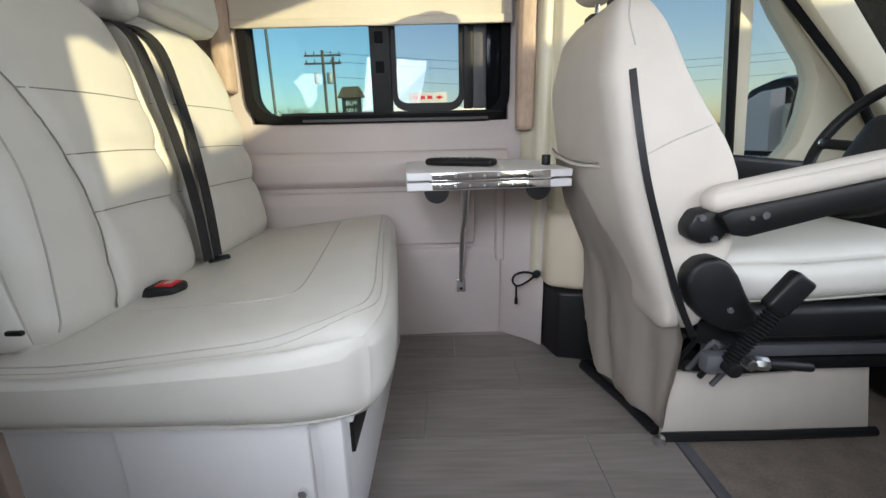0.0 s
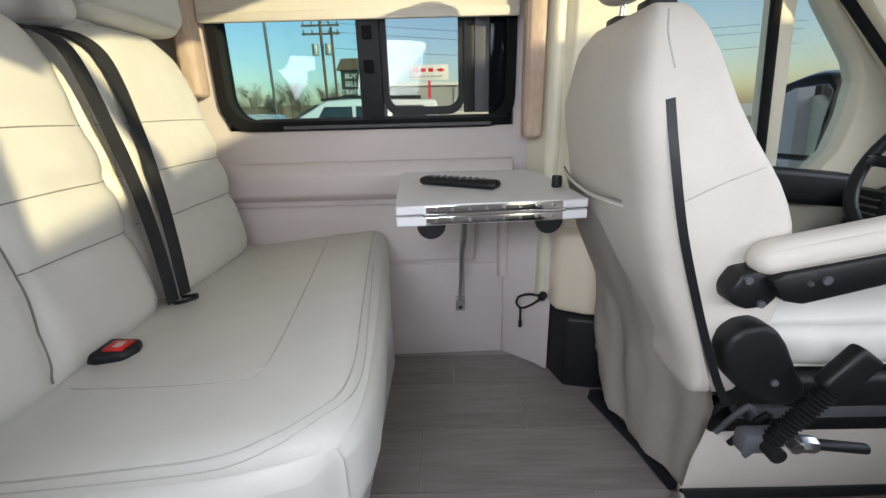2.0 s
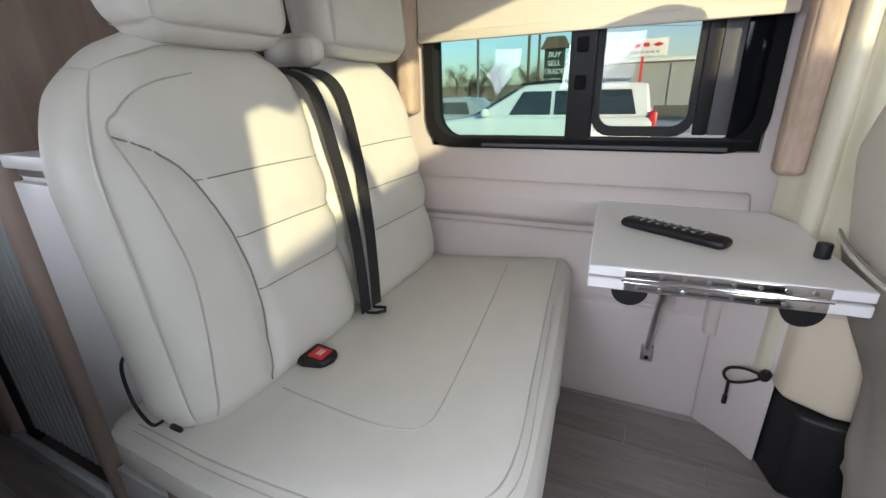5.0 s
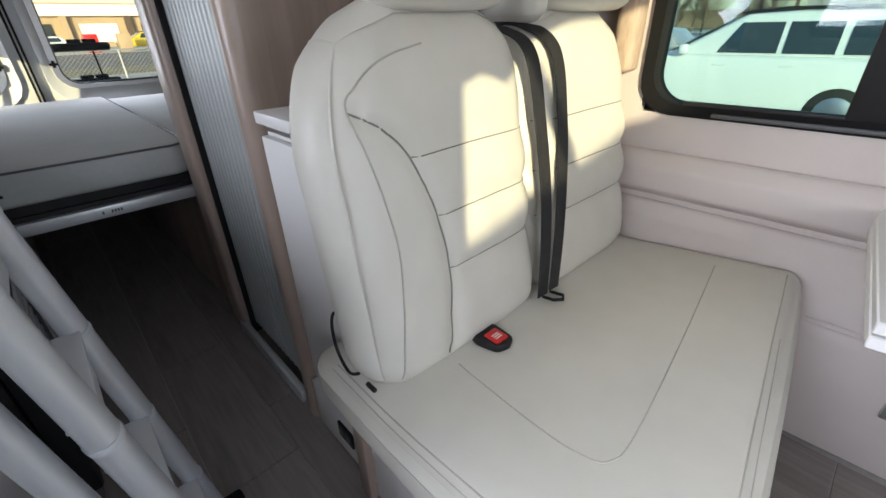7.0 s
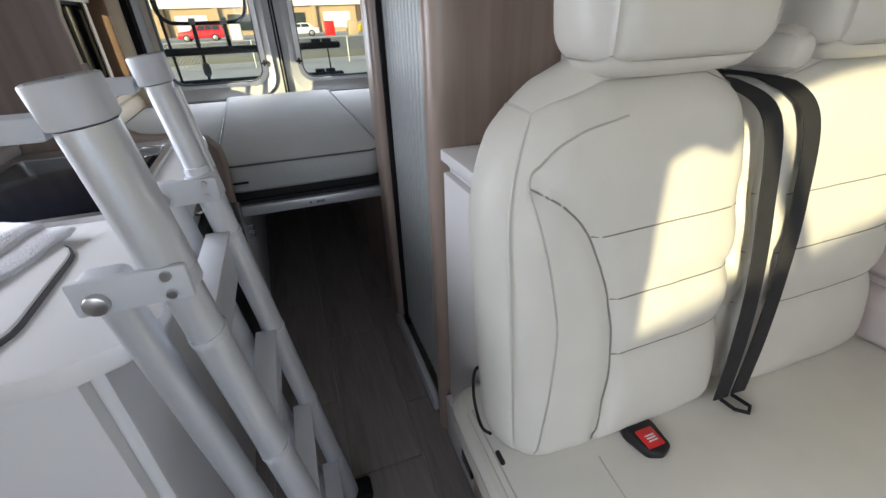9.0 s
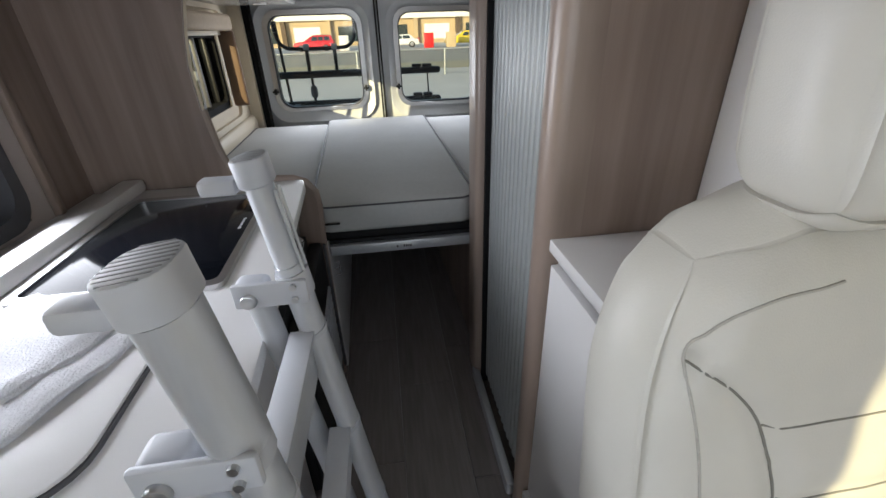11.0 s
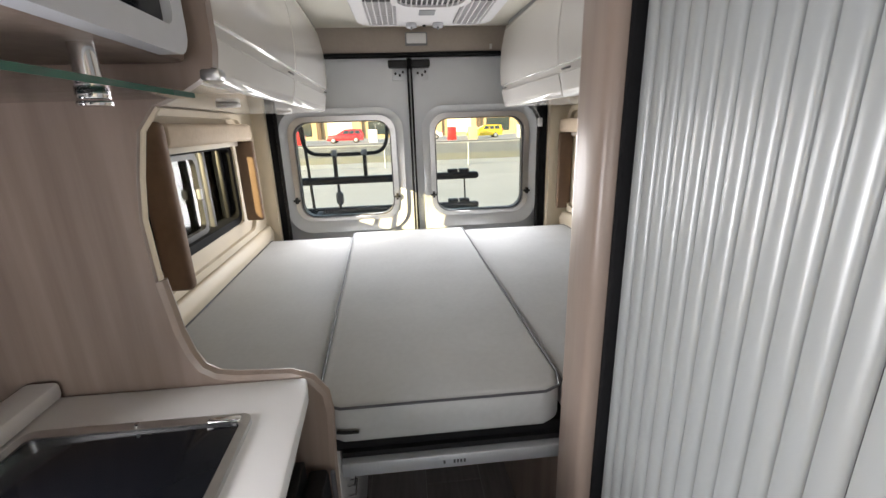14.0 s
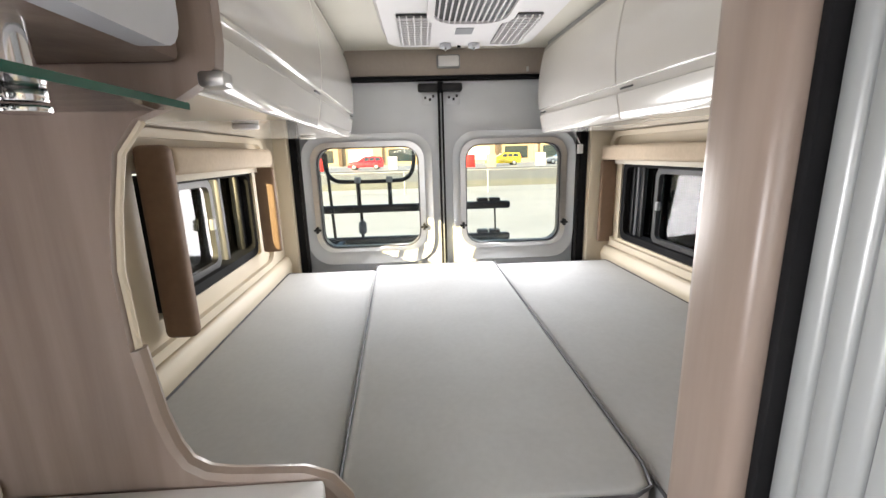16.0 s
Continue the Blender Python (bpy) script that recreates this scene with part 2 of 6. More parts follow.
def panel(axis, lo, hi, us, vs, holes):
    """A wall with square openings: us and vs are its outer ranges, holes are (u0, v0, u1, v1)."""
    def place(u, v, w):
        return {'x': (w, u, v), 'y': (u, w, v), 'z': (u, v, w)}[axis]
    U = sorted({us[0], us[1], *[h[0] for h in holes], *[h[2] for h in holes]})
    V = sorted({vs[0], vs[1], *[h[1] for h in holes], *[h[3] for h in holes]})
    bm = bmesh.new()
    cache = {}

    def vert(i, j, w):
        key = (i, j, w)
        if key not in cache:
            cache[key] = bm.verts.new(place(U[i], V[j], w))
        return cache[key]

    def solid(i, j):
        if not (0 <= i < len(U) - 1 and 0 <= j < len(V) - 1):
            return False
        cu, cv = (U[i] + U[i + 1]) / 2, (V[j] + V[j + 1]) / 2
        return not any(h[0] < cu < h[2] and h[1] < cv < h[3] for h in holes)
    for i in range(len(U) - 1):
        for j in range(len(V) - 1):
            if not solid(i, j):
                continue
            for w in (lo, hi):
                bm.faces.new([vert(i, j, w), vert(i + 1, j, w), vert(i + 1, j + 1, w), vert(i, j + 1, w)])
            for di, dj, e in ((-1, 0, ((i, j), (i, j + 1))), (1, 0, ((i + 1, j), (i + 1, j + 1))), (0, -1, ((i, j), (i + 1, j))), (0, 1, ((i, j + 1), (i + 1, j + 1)))):
                if not solid(i + di, j + dj):
                    (a, b), (c, d) = e
                    bm.faces.new([vert(a, b, lo), vert(c, d, lo), vert(c, d, hi), vert(a, b, hi)])
    bmesh.ops.recalc_face_normals(bm, faces=bm.faces)
    return bm


def tube(points, r, n=8, closed=False, flat=1.0):
    """A round bar along a line of points."""
    pts = [Vector(p) for p in points]
    bm = bmesh.new()
    rows = []
    last = None
    for i, p in enumerate(pts):
        if closed:
            d = (pts[(i + 1) % len(pts)] - pts[i - 1]).normalized()
        else:
            d = (pts[min(i + 1, len(pts) - 1)] - pts[max(i - 1, 0)]).normalized()
        ref = last if last is not None else (Vector((0, 0, 1)) if abs(d.z) < 0.9 else Vector((1, 0, 0)))
        s = (ref - d * ref.dot(d)).normalized()
        last = s
        t = d.cross(s)
        rows.append([bm.verts.new(p + s * (r * math.cos(2 * math.pi * k / n)) + t * (r * flat * math.sin(2 * math.pi * k / n))) for k in range(n)])
    m = len(rows)
    for i in range(m if closed else m - 1):
        A, B = rows[i], rows[(i + 1) % m]
        for k in range(n):
            bm.faces.new((A[k], A[(k + 1) % n], B[(k + 1) % n], B[k]))
    if not closed:
        bm.faces.new(rows[0][::-1])
        bm.faces.new(rows[-1])
    bmesh.ops.recalc_face_normals(bm, faces=bm.faces)
    return bm


def cylinder(p, q, r, n=16, bevel=0.0):
    bm = tube([p, q], r, n)
    if bevel:
        es = [e for f in bm.faces if len(f.verts) == n for e in f.edges]
        bmesh.ops.bevel(bm, geom=es, offset=bevel, segments=2, profile=0.5, affect='EDGES')
    return bm


def smooth_path(pts, n=6):
    """Catmull-Rom points through a few given ones."""
    P = [Vector(p) for p in pts]
    out = []
    for i in range(len(P) - 1):
        p0, p1, p2, p3 = P[max(i - 1, 0)], P[i], P[i + 1], P[min(i + 2, len(P) - 1)]
        for k in range(n):
            t = k / n
            out.append(0.5 * (2 * p1 + (p2 - p0) * t + (2 * p0 - 5 * p1 + 4 * p2 - p3) * t * t + (3 * p1 - p0 - 3 * p2 + p3) * t ** 3))
    out.append(P[-1])
    return out


def pad(a, b, r=0.04, puff=0.01, cuts=6, shape=None, rough_amp=0.0):
    """A soft upholstered block: rounded edges, a little swollen. shape moves each point (Vector in, Vector out)."""
    bm = bmesh.new()
    bmesh.ops.create_cube(bm, size=2)
    bmesh.ops.subdivide_edges(bm, edges=bm.edges[:], cuts=cuts * 2 - 1, use_grid_fill=True)
    c = Vector([(a[i] + b[i]) / 2 for i in range(3)])
    h = Vector([abs(b[i] - a[i]) / 2 for i in range(3)])
    rr = min(r, min(h) * 0.98)
    for v in bm.verts:
        q = Vector([math.sin(v.co[i] * math.pi / 2) for i in range(3)])
        p = Vector([q[i] * h[i] for i in range(3)])
        inner = Vector([max(-(h[i] - rr), min(h[i] - rr, p[i])) for i in range(3)])
        d = p - inner
        if d.length > 1e-9:
            p = inner + d.normalized() * rr
        w = 1.0
        for i in range(3):
            w *= 1.0 if abs(q[i]) > 0.999 else math.cos(q[i] * math.pi / 2) ** 0.5
        k = max(range(3), key=lambda i: abs(v.co[i]))
        p[k] += puff * w * (1 if p[k] > 0 else -1)
        if rough_amp:
            p += noise.noise_vector((p + c) * 9) * rough_amp
        p += c
        v.co = shape(p) if shape else p
    return bm

# ---- the large structure ----
floor = part("floor", rbox((-3.24, 0.12, -0.06), (0.97, 2.12, -0.004)), JOINT, smooth=0, kind="structure")
part("step_well", rbox((0.97, 0.12, -0.30), (1.2, 0.72, -0.004)), GREY, smooth=0, kind="structure")
cab_floor = part("cab_floor", rbox((0.975, 0.73, -0.06), (2.3, 2.1, -0.012)), CARPET, smooth=0, kind="structure")
part("floor_edge_strip", rbox((0.955, 0.73, -0.02), (0.985, 2.05, 0.004), 0.004), GREY, smooth=0, kind="structure")

# side walls, leaning with the van's slight taper
part("wall_driver_side", shear(panel('y', 2.10, 2.16, (-3.28, 0.98), (-0.1, 1.86), [(-0.255, 0.80, 0.62, 1.40), (-2.98, 0.80, -2.12, 1.21)])), WALL_FAB, smooth=0, kind="structure")
part("wall_passenger_side", shear(panel('y', 0.02, 0.10, (-3.28, 1.1), (-0.3, 1.86), [(-1.08, 0.83, -0.36, 1.30), (-0.12, 0.92, 0.46, 1.36), (-2.72, 0.82, -1.90, 1.25)])), WALL_FAB, smooth=0, kind="structure")
part("ceiling", shear(rbox((-3.26, 0.0, 1.82), (0.82, 2.16, 1.88))), CEIL, smooth=0, kind="structure")
part("ceiling_cab_riser", rbox((0.80, 0.0, 1.56), (0.84, 2.16, 1.83)), CEIL, smooth=0, kind="structure")
part("ceiling_cab", rbox((0.84, 0.0, 1.56), (1.20, 2.16, 1.60)), CEIL, smooth=0, kind="structure")

# moulded relief on the driver's side wall below the window
relief = part("wall_lining_lower", shear(prism([(2.10, 0.0), (2.090, 0.0), (2.090, 0.32), (2.094, 0.345), (2.10, 0.35)], 'x', -0.30, 0.60, 0.006)), WALL_FAB, kind="structure")
part("wall_lining_middle", shear(prism([(2.10, 0.36), (2.078, 0.37), (2.072, 0.52), (2.085, 0.56), (2.10, 0.565)], 'x', -0.50, 0.50, 0.006)), WALL_FAB, kind="structure")
part("wall_lining_ridge", shear(prism([(2.10, 0.575), (2.066, 0.60), (2.060, 0.665), (2.082, 0.70), (2.10, 0.705)], 'x', -0.60, 0.62, 0.008)), WALL_FAB, kind="structure")
for k, x in enumerate((0.575, 0.622)):
    part("wall_lining_rib", shear(prism([(x, 2.10), (x + 0.008, 2.070), (x + 0.034, 2.070), (x + 0.042, 2.10)], 'z', 0.30, 0.66 - 0.02 * k, 0.006)), WALL_FAB, kind="structure")
part("wall_lining_corner", shear(prism([(0.60, 2.10), (0.60, 2.088), (0.70, 2.005), (0.735, 1.96), (0.745, 2.10)], 'z', 0.0, 0.60, 0.006)), WALL_FAB, kind="structure")
part("pillar_trim", prism([(0.66, 2.10), (0.69, 2.05), (0.70, 2.01), (0.72, 2.0), (0.745, 2.03), (0.76, 2.0), (1.00, 2.0), (1.0, 2.10)], 'z', 0.245, 1.46, 0.008), CAB_CREAM, kind="structure")
part("pillar_box", prism([(0.715, 2.09), (0.735, 1.945), (0.82, 1.90), (1.02, 1.90), (1.02, 2.09)], 'z', 0.245, 0.50, 0.02, 3), CREAM, kind="structure")
part("pillar_kick_box", prism([(0.712, 2.09), (0.765, 1.90), (0.85, 1.88), (1.05, 1.88), (1.05, 2.09)], 'z', 0.0, 0.243, 0.012, 3), BLACK, kind="structure")

# cab: doors, roof edge, screen
DW = [(0.98, 0.70), (0.98, 1.40)]


def cab_side(y0, y1, name, pillars=True):
    bm = bmesh.new()
    # door skin below the windows, divider and raked pillar
    add(bm, prism([(0.98, -0.1), (2.2, -0.1), (2.2, 0.56), (1.62, 0.62), (1.40, 0.655), (0.98, 0.70)], 'y', y0, y1))
    if pillars:
        add(bm, prism([(1.385, 0.64), (1.43, 0.64), (1.365, 1.30), (1.315, 1.36)], 'y', y0 - 0.01, y1 + 0.005, 0.006))
        add(bm, prism([(0.98, 1.40), (1.22, 1.40), (1.36, 1.28), (1.475, 1.108), (1.60, 0.955), (1.625, 0.90), (1.622, 0.80), (1.60, 0.70), (1.56, 0.65), (1.52, 0.60), (2.2, 0.50), (2.2, 0.62), (1.26, 1.60), (0.98, 1.60)], 'y', y0 - 0.015, y1 + 0.005, 0.006))
    return part(name, bm, CAB_CREAM, kind="structure")


cab_side(2.08, 2.14, "cab_side_driver")
cab_side(0.04, 0.10, "cab_side_passenger", False)
# Unseen pillar gusset and added corner, shaped to trim the sun on the bench back.
part("cab_side_passenger_pillar", prism([(0.98, 0.6), (1.20, 0.6), (1.19, 1.365), (1.33, 1.455), (1.36, 1.60), (0.98, 1.60)], 'y', 0.04, 0.102), CAB_CREAM, kind="structure")
part("windscreen_corner", prism([(0.06, 1.41), (0.14, 1.485), (0.28, 1.515), (0.60, 1.535), (0.60, 1.60), (0.06, 1.60)], 'x', 1.21, 1.36), CAB_CREAM, kind="structure")
part("cab_side_passenger_top", rbox((0.98, 0.04, 1.50), (1.24, 0.10, 1.60)), CAB_CREAM, smooth=0, kind="structure")
part("door_sill_pad_driver", prism([(0.98, 0.60), (1.62, 0.54), (1.62, 0.64), (0.98, 0.71)], 'y', 1.99, 2.075, 0.02, 3), BLACK, kind="structure")
part("trim_window_seal", tube([(1.372, 2.07, 0.66), (1.325, 2.07, 1.10), (1.295, 2.07, 1.38)], 0.014), RUBBER, kind="structure")
part("trim_screen_seal", tube([(1.18, 2.03, 1.44), (1.43, 2.02, 1.144), (1.67, 2.0, 0.89), (1.80, 1.99, 0.70), (1.82, 1.98, 0.60)], 0.013), RUBBER, kind="structure")
part("windscreen_pillar_trim", prism([(1.20, 1.40), (1.95, 0.60), (2.06, 0.60), (1.32, 1.44)], 'y', 1.97, 2.06, 0.015), CAB_CREAM, kind="structure")
part("windscreen_pillar_trim", tube([(1.34, 0.075, 1.58), (2.20, 0.075, 0.62)], 0.018, 8), CAB_CREAM, kind="structure")
part("windscreen_header", rbox((1.10, 0.1, 1.53), (1.22, 2.08, 1.58), 0.02), CAB_CREAM, kind="structure")
ws = part("window_windscreen", prism([(1.20, 1.56), (2.16, 0.55), (2.165, 0.555), (1.205, 1.565)], 'y', 0.15, 2.05), GLASS, smooth=0, kind="structure")
ws.visible_shadow = False
for y in (0.07, 2.11):
    g = part("window_cab_side", prism([(0.98, 0.66), (1.66, 0.60), (1.70, 0.78), (1.62, 0.95), (1.22, 1.41), (0.98, 1.41)], 'y', y - 0.002, y + 0.002), GLASS, smooth=0, kind="structure")
    g.visible_shadow = False
part("dashboard", prism([(1.62, 0.0), (1.56, 0.40), (1.60, 0.56), (1.70, 0.62), (2.2, 0.58), (2.2, 0.0)], 'y', 0.11, 2.0, 0.03, 3), BLACK, kind="structure")
part("cab_nose", rbox((2.18, 0.0, -0.5), (2.9, 2.2, 0.54), 0.1), METALWHITE, kind="structure")


def window_unit(name, x0, z0, x1, z1, y, out, frame_mat, glass, r=0.06, width=0.022, depth=0.03):
    """A rounded window frame in a side wall with its pane; out is +1 on the driver's side."""
    w = thing(name, (x0, y, z0), kind="structure")
    lo, hi = sorted((y - 0.012 * out, y + depth * out))
    part("window_frame", shear(ring(round_loop(x0 - width, z0 - width, x1 + width, z1 + width, r + width * 0.5), round_loop(x0 + width * 0.6, z0 + width * 0.6, x1 - width * 0.6, z1 - width * 0.6, r), 'y', lo, hi)), frame_mat, w)
    return w


# driver's side sliding window
wd = window_unit("window_driver_side", -0.245, 0.815, 0.605, 1.39, 2.10, 1, RUBBER, GLASS_TINT, 0.075, 0.018, 0.05)
p = part("pane", shear(rbox((-0.24, 2.128, 0.82), (0.20, 2.132, 1.39))), GLASS_TINT, wd, "teal tinted fixed pane", 0)
p.visible_shadow = False
part("sash", shear(ring(round_loop(0.225, 0.835, 0.47, 1.38, 0.05), round_loop(0.243, 0.86, 0.452, 1.36, 0.035), 'y', 2.10, 2.12)), BLACK, wd, "black sliding sash frame")
p = part("pane", shear(rbox((0.23, 2.110, 0.845), (0.465, 2.114, 1.375))), GLASS_GREY, wd, "clear sliding pane", 0)
p.visible_shadow = False
part("mullion", shear(rbox((0.160, 2.085, 0.825), (0.226, 2.125, 1.39), 0.005)), BLACK, wd, "black upright window mullion")
for z in (0.955, 1.045):
    part("latch", shear(rbox((0.178, 2.072, z), (0.206, 2.086, z + 0.035), 0.004)), RUBBER, wd, "dark plastic finger latch")
part("flange", shear(ring(round_loop(-0.262, 0.793, 0.628, 1.407, 0.004), round_loop(-0.235, 0.825, 0.595, 1.38, 0.075), 'y', 2.125, 2.155)), RUBBER, wd, "black rubber flange behind the frame")
part("track", shear(rbox((-0.15, 2.088, 0.822), (0.60, 2.105, 0.834), 0.003)), BLACK, wd, "black lower sliding track")
part("track", shear(rbox((-0.08, 2.084, 0.802), (0.55, 2.10, 0.812), 0.003)), GREY, wd)
part("jamb", shear(rbox((0.468, 2.095, 0.84), (0.4995, 2.13, 1.39), 0.004)), BLACK, wd)
part("jamb", shear(rbox((0.50, 2.10, 0.84), (0.545, 2.125, 1.39), 0.004)), GREY, wd, "dark grey flat window jamb")
part("jamb", shear(rbox((0.545, 2.108, 0.83), (0.605, 2.14, 1.39), 0.004)), BLACKGLOSS, wd, "black blanked window panel")

for name, x0, z0, x1, z1 in (("window_galley", -1.065, 0.845, -0.375, 1.285), ("window_entry", -0.11, 0.93, 0.45, 1.35)):
    w = window_unit(name, x0, z0, x1, z1, 0.10, -1, GREY, GLASS, 0.06)
    part("pane", shear(rbox((x0, 0.058, z0), (x1, 0.062, z1))), GLASS_DARK if name == "window_galley" else GLASS_GREY, w, "", 0)

# rear linings with the small side windows
part("wall_lining_rear_left", shear(panel('y', 0.10, 0.155, (-3.12, -1.34), (0.0, 1.40), [(-2.74, 0.85, -1.90, 1.26)])), CREAM, smooth=0, kind="structure")
part("wall_lining_rear_right", shear(panel('y', 2.0, 2.10, (-3.12, -1.30), (0.0, 1.40), [(-2.99, 0.80, -2.10, 1.26)])), CREAM, smooth=0, kind="structure")
for nm, y0, y1, xa, xb in (("left", 0.155, 0.175, -2.90, -1.52), ("right", 1.978, 2.0, -3.10, -1.70)):
    part("wall_moulding_" + nm, shear(ring(round_loop(xa, 0.755, xb, 1.37, 0.09), round_loop(xa + 0.035, 0.785, xb - 0.035, 1.345, 0.07), 'y', y0, y1)), CREAM, kind="structure")
part("bed_side_ledge", shear(prism([(0.155, 0.62), (0.185, 0.62), (0.192, 0.70), (0.178, 0.74), (0.155, 0.745)], 'x', -3.1, -1.34, 0.01)), CREAM, kind="structure")
part("bed_side_ledge", shear(prism([(2.0, 0.62), (1.965, 0.62), (1.955, 0.70), (1.975, 0.74), (2.0, 0.745)], 'x', -3.1, -1.34, 0.01)), CREAM, kind="structure")


def rear_side_window(name, x0, x1, z0, z1, y, s):
    """s = +1 where the wall faces +y."""
    w = window_unit(name, x0, z0, x1, z1, y, -s, RUBBER, GLASS, 0.035, 0.02, 0.06)
    mid = x0 + (x1 - x0) * (0.42 if s > 0 else 0.30)
    yy = y - 0.03 * s
    part("sash", shear(ring(round_loop(mid, z0 + 0.01, x1 - 0.01, z1 - 0.01, 0.04), round_loop(mid + 0.025, z0 + 0.035, x1 - 0.035, z1 - 0.035, 0.03), 'y', min(yy, yy + 0.02 * s), max(yy, yy + 0.02 * s))), BLACK, w, "black sliding sash")
    for k, x in enumerate((x0 + 0.01, x0 + 0.06, x0 + 0.10) if s < 0 else (x0 + 0.01, x0 + 0.20)):
        part("mullion", shear(rbox((x, yy - 0.012, z0), (x + (0.03, 0.022, 0.03)[k], yy + 0.006, z1), 0.003)), (BLACK, GREY, BLACK)[k], w)
    part("latch", shear(rbox((mid + 0.02, yy + 0.01 * s, (z0 + z1) / 2 - 0.02), (mid + 0.04, yy + 0.026 * s, (z0 + z1) / 2 + 0.02), 0.003)), MIDGREY, w)
    p = part("pane", shear(rbox((x0, yy - 0.015 * s, z0), (x1, yy - 0.011 * s, z1))), GLASS_GREY, w, "", 0)
    p.visible_shadow = False


rear_side_window("window_rear_left", -2.68, -1.935, 0.875, 1.225, 0.148, 1)
rear_side_window("window_rear_right", -2.95, -2.15, 0.825, 1.20, 2.01, -1)


def valance(x0, x1, z0, z1, y, s, label, leg_mat, low=None):
    v = thing("window_valance", (x0, y, z1), label, "window valance")
    lo, hi = sorted((y, y + 0.085 * s))
    part("top", shear(rbox((x0, lo, z1 - 0.075), (x1 - 0.047, hi, z1), 0.018, 3)), VALANCE, v)
    part("leg", shear(rbox((x1 - 0.050, lo, z0), (x1, hi, z1 + 0.004), 0.018, 3)), leg_mat, v)
    part("leg", shear(rbox((x0, lo, low or z0), (x0 + 0.03, hi, z1 - 0.078), 0.012, 3)), leg_mat, v)
    bl = part("blind", shear(rbox((x0 + 0.04, y + 0.012 * s, z1 - 0.098), (x1 - 0.08, y + 0.022 * s, z1 - 0.077), 0.003)), BLIND, v, "cream edge of the rolled blind")
    return v


valance(-2.76, -1.885, 0.80, 1.32, 0.168, 1, "tan padded window surround with dark brown sides on the cream wall", VALANCE_D, 0.85)
valance(-3.07, -1.85, 0.78, 1.30, 2.0, -1, "tan padded window surround over the narrow black window", VALANCE_D, 0.77)

# rear doors
part("wall_rear_lower", panel('x', -3.30, -3.25, (-0.05, 2.12), (-0.1, 1.86), [(0.225, 0.74, 0.835, 1.345), (1.06, 0.74, 1.655, 1.345)]), METALWHITE, smooth=0, kind="structure")


def rear_door(y0, y1, wy0, wy1, hinge_side, label):
    d = thing("rear_door", (-3.22, (y0 + y1) / 2, 0.4), label, "van door", "rear doors")
    part("door_panel", panel('x', -3.25, -3.215, (y0, y1), (0.4, 1.665), [(wy0, 0.75, wy1, 1.33)]), METALWHITE, d, "white painted metal door panel", 0)
    part("recess", ring(round_loop(wy0 - 0.075, 0.66, wy1 + 0.075, 1.40, 0.13), round_loop(wy0 - 0.025, 0.735, wy1 + 0.025, 1.353, 0.10), 'x', -3.235, -3.185, -3.215), METALWHITE, d, "rounded pressed metal window surround")
    part("window_trim", ring(round_loop(wy0 - 0.03, 0.73, wy1 + 0.03, 1.357, 0.10), round_loop(wy0 + 0.0, 0.752, wy1 - 0.0, 1.328, 0.085), 'x', -3.24, -3.196), STEEL, d, "thin bright window trim")
    part("window_seal", ring(round_loop(wy0 - 0.004, 0.748, wy1 + 0.004, 1.332, 0.088), round_loop(wy0 + 0.008, 0.760, wy1 - 0.008, 1.322, 0.080), 'x', -3.262, -3.215), GREY, d, "dark rubber window seal")
    g = part("pane", rbox((-3.258, wy0, 0.752), (-3.254, wy1, 1.328)), GLASS, d, "clear rear window pane", 0)
    g.visible_shadow = False
    sy = 1 if hinge_side > 0 else -1
    for yy in (wy0 - 0.018, wy1 + 0.018):
        part("catch", rbox((-3.19, yy - 0.02, 0.862), (-3.165, yy + 0.02, 0.874), 0.004), BLACK, d, "small black window catch")
        part("catch_knob", rbox((-3.195, yy - 0.007, 0.85), (-3.16, yy + 0.007, 0.888), 0.005), BLACK, d)
    inner = y1 if hinge_side < 0 else y0
    part("latch", rbox((-3.213, min(inner, inner - 0.11 * (1 if hinge_side < 0 else -1)), 1.61), (-3.155, max(inner, inner - 0.11 * (1 if hinge_side < 0 else -1)), 1.65), 0.008), BLACK, d, "black door latch")
    iy = inner - 0.055 * (1 if hinge_side < 0 else -1)
    part("latch_plate", rbox((-3.213, iy - 0.035, 1.545), (-3.208, iy + 0.045, 1.608), 0.003), METALWHITE, d, "small white latch plate")
    for dy, dz in ((-0.015, 1.585), (0.01, 1.575), (0.028, 1.592)):
        part("bolt", rbox((-3.209, iy + dy - 0.006, dz - 0.01), (-3.200, iy + dy + 0.006, dz + 0.004), 0.003), BLACK, d)
    part("plug", cylinder((-3.215, (wy0 - 0.10 if hinge_side < 0 else wy1 + 0.10), 1.345), (-3.205, (wy0 - 0.10 if hinge_side < 0 else wy1 + 0.10), 1.345), 0.014, 12), BLACK, d, "black round plug")
    return d


rear_door(0.13, 0.935, 0.238, 0.815, -1, "white painted van rear door with a rounded window, beside the black centre seal")
rear_door(0.955, 1.745, 1.080, 1.638, 1, "white painted van rear door with a rounded window over the bed's end")
part("trim_door_seal_centre", rbox((-3.22, 0.932, 0.4), (-3.165, 0.962, 1.66), 0.006), RUBBER, kind="structure")
part("trim_door_seal_light", rbox((-3.166, 0.943, 0.45), (-3.160, 0.951, 1.6), 0.002), MIDGREY, kind="structure")
part("trim_door_seal_left", rbox((-3.22, 0.115, 0.4), (-3.14, 0.155, 1.40), 0.008), RUBBER, kind="structure")
part("trim_door_seal_left", rbox((-3.145, 0.158, 0.4), (-3.13, 0.176, 1.40), 0.005), BLACK, kind="structure")
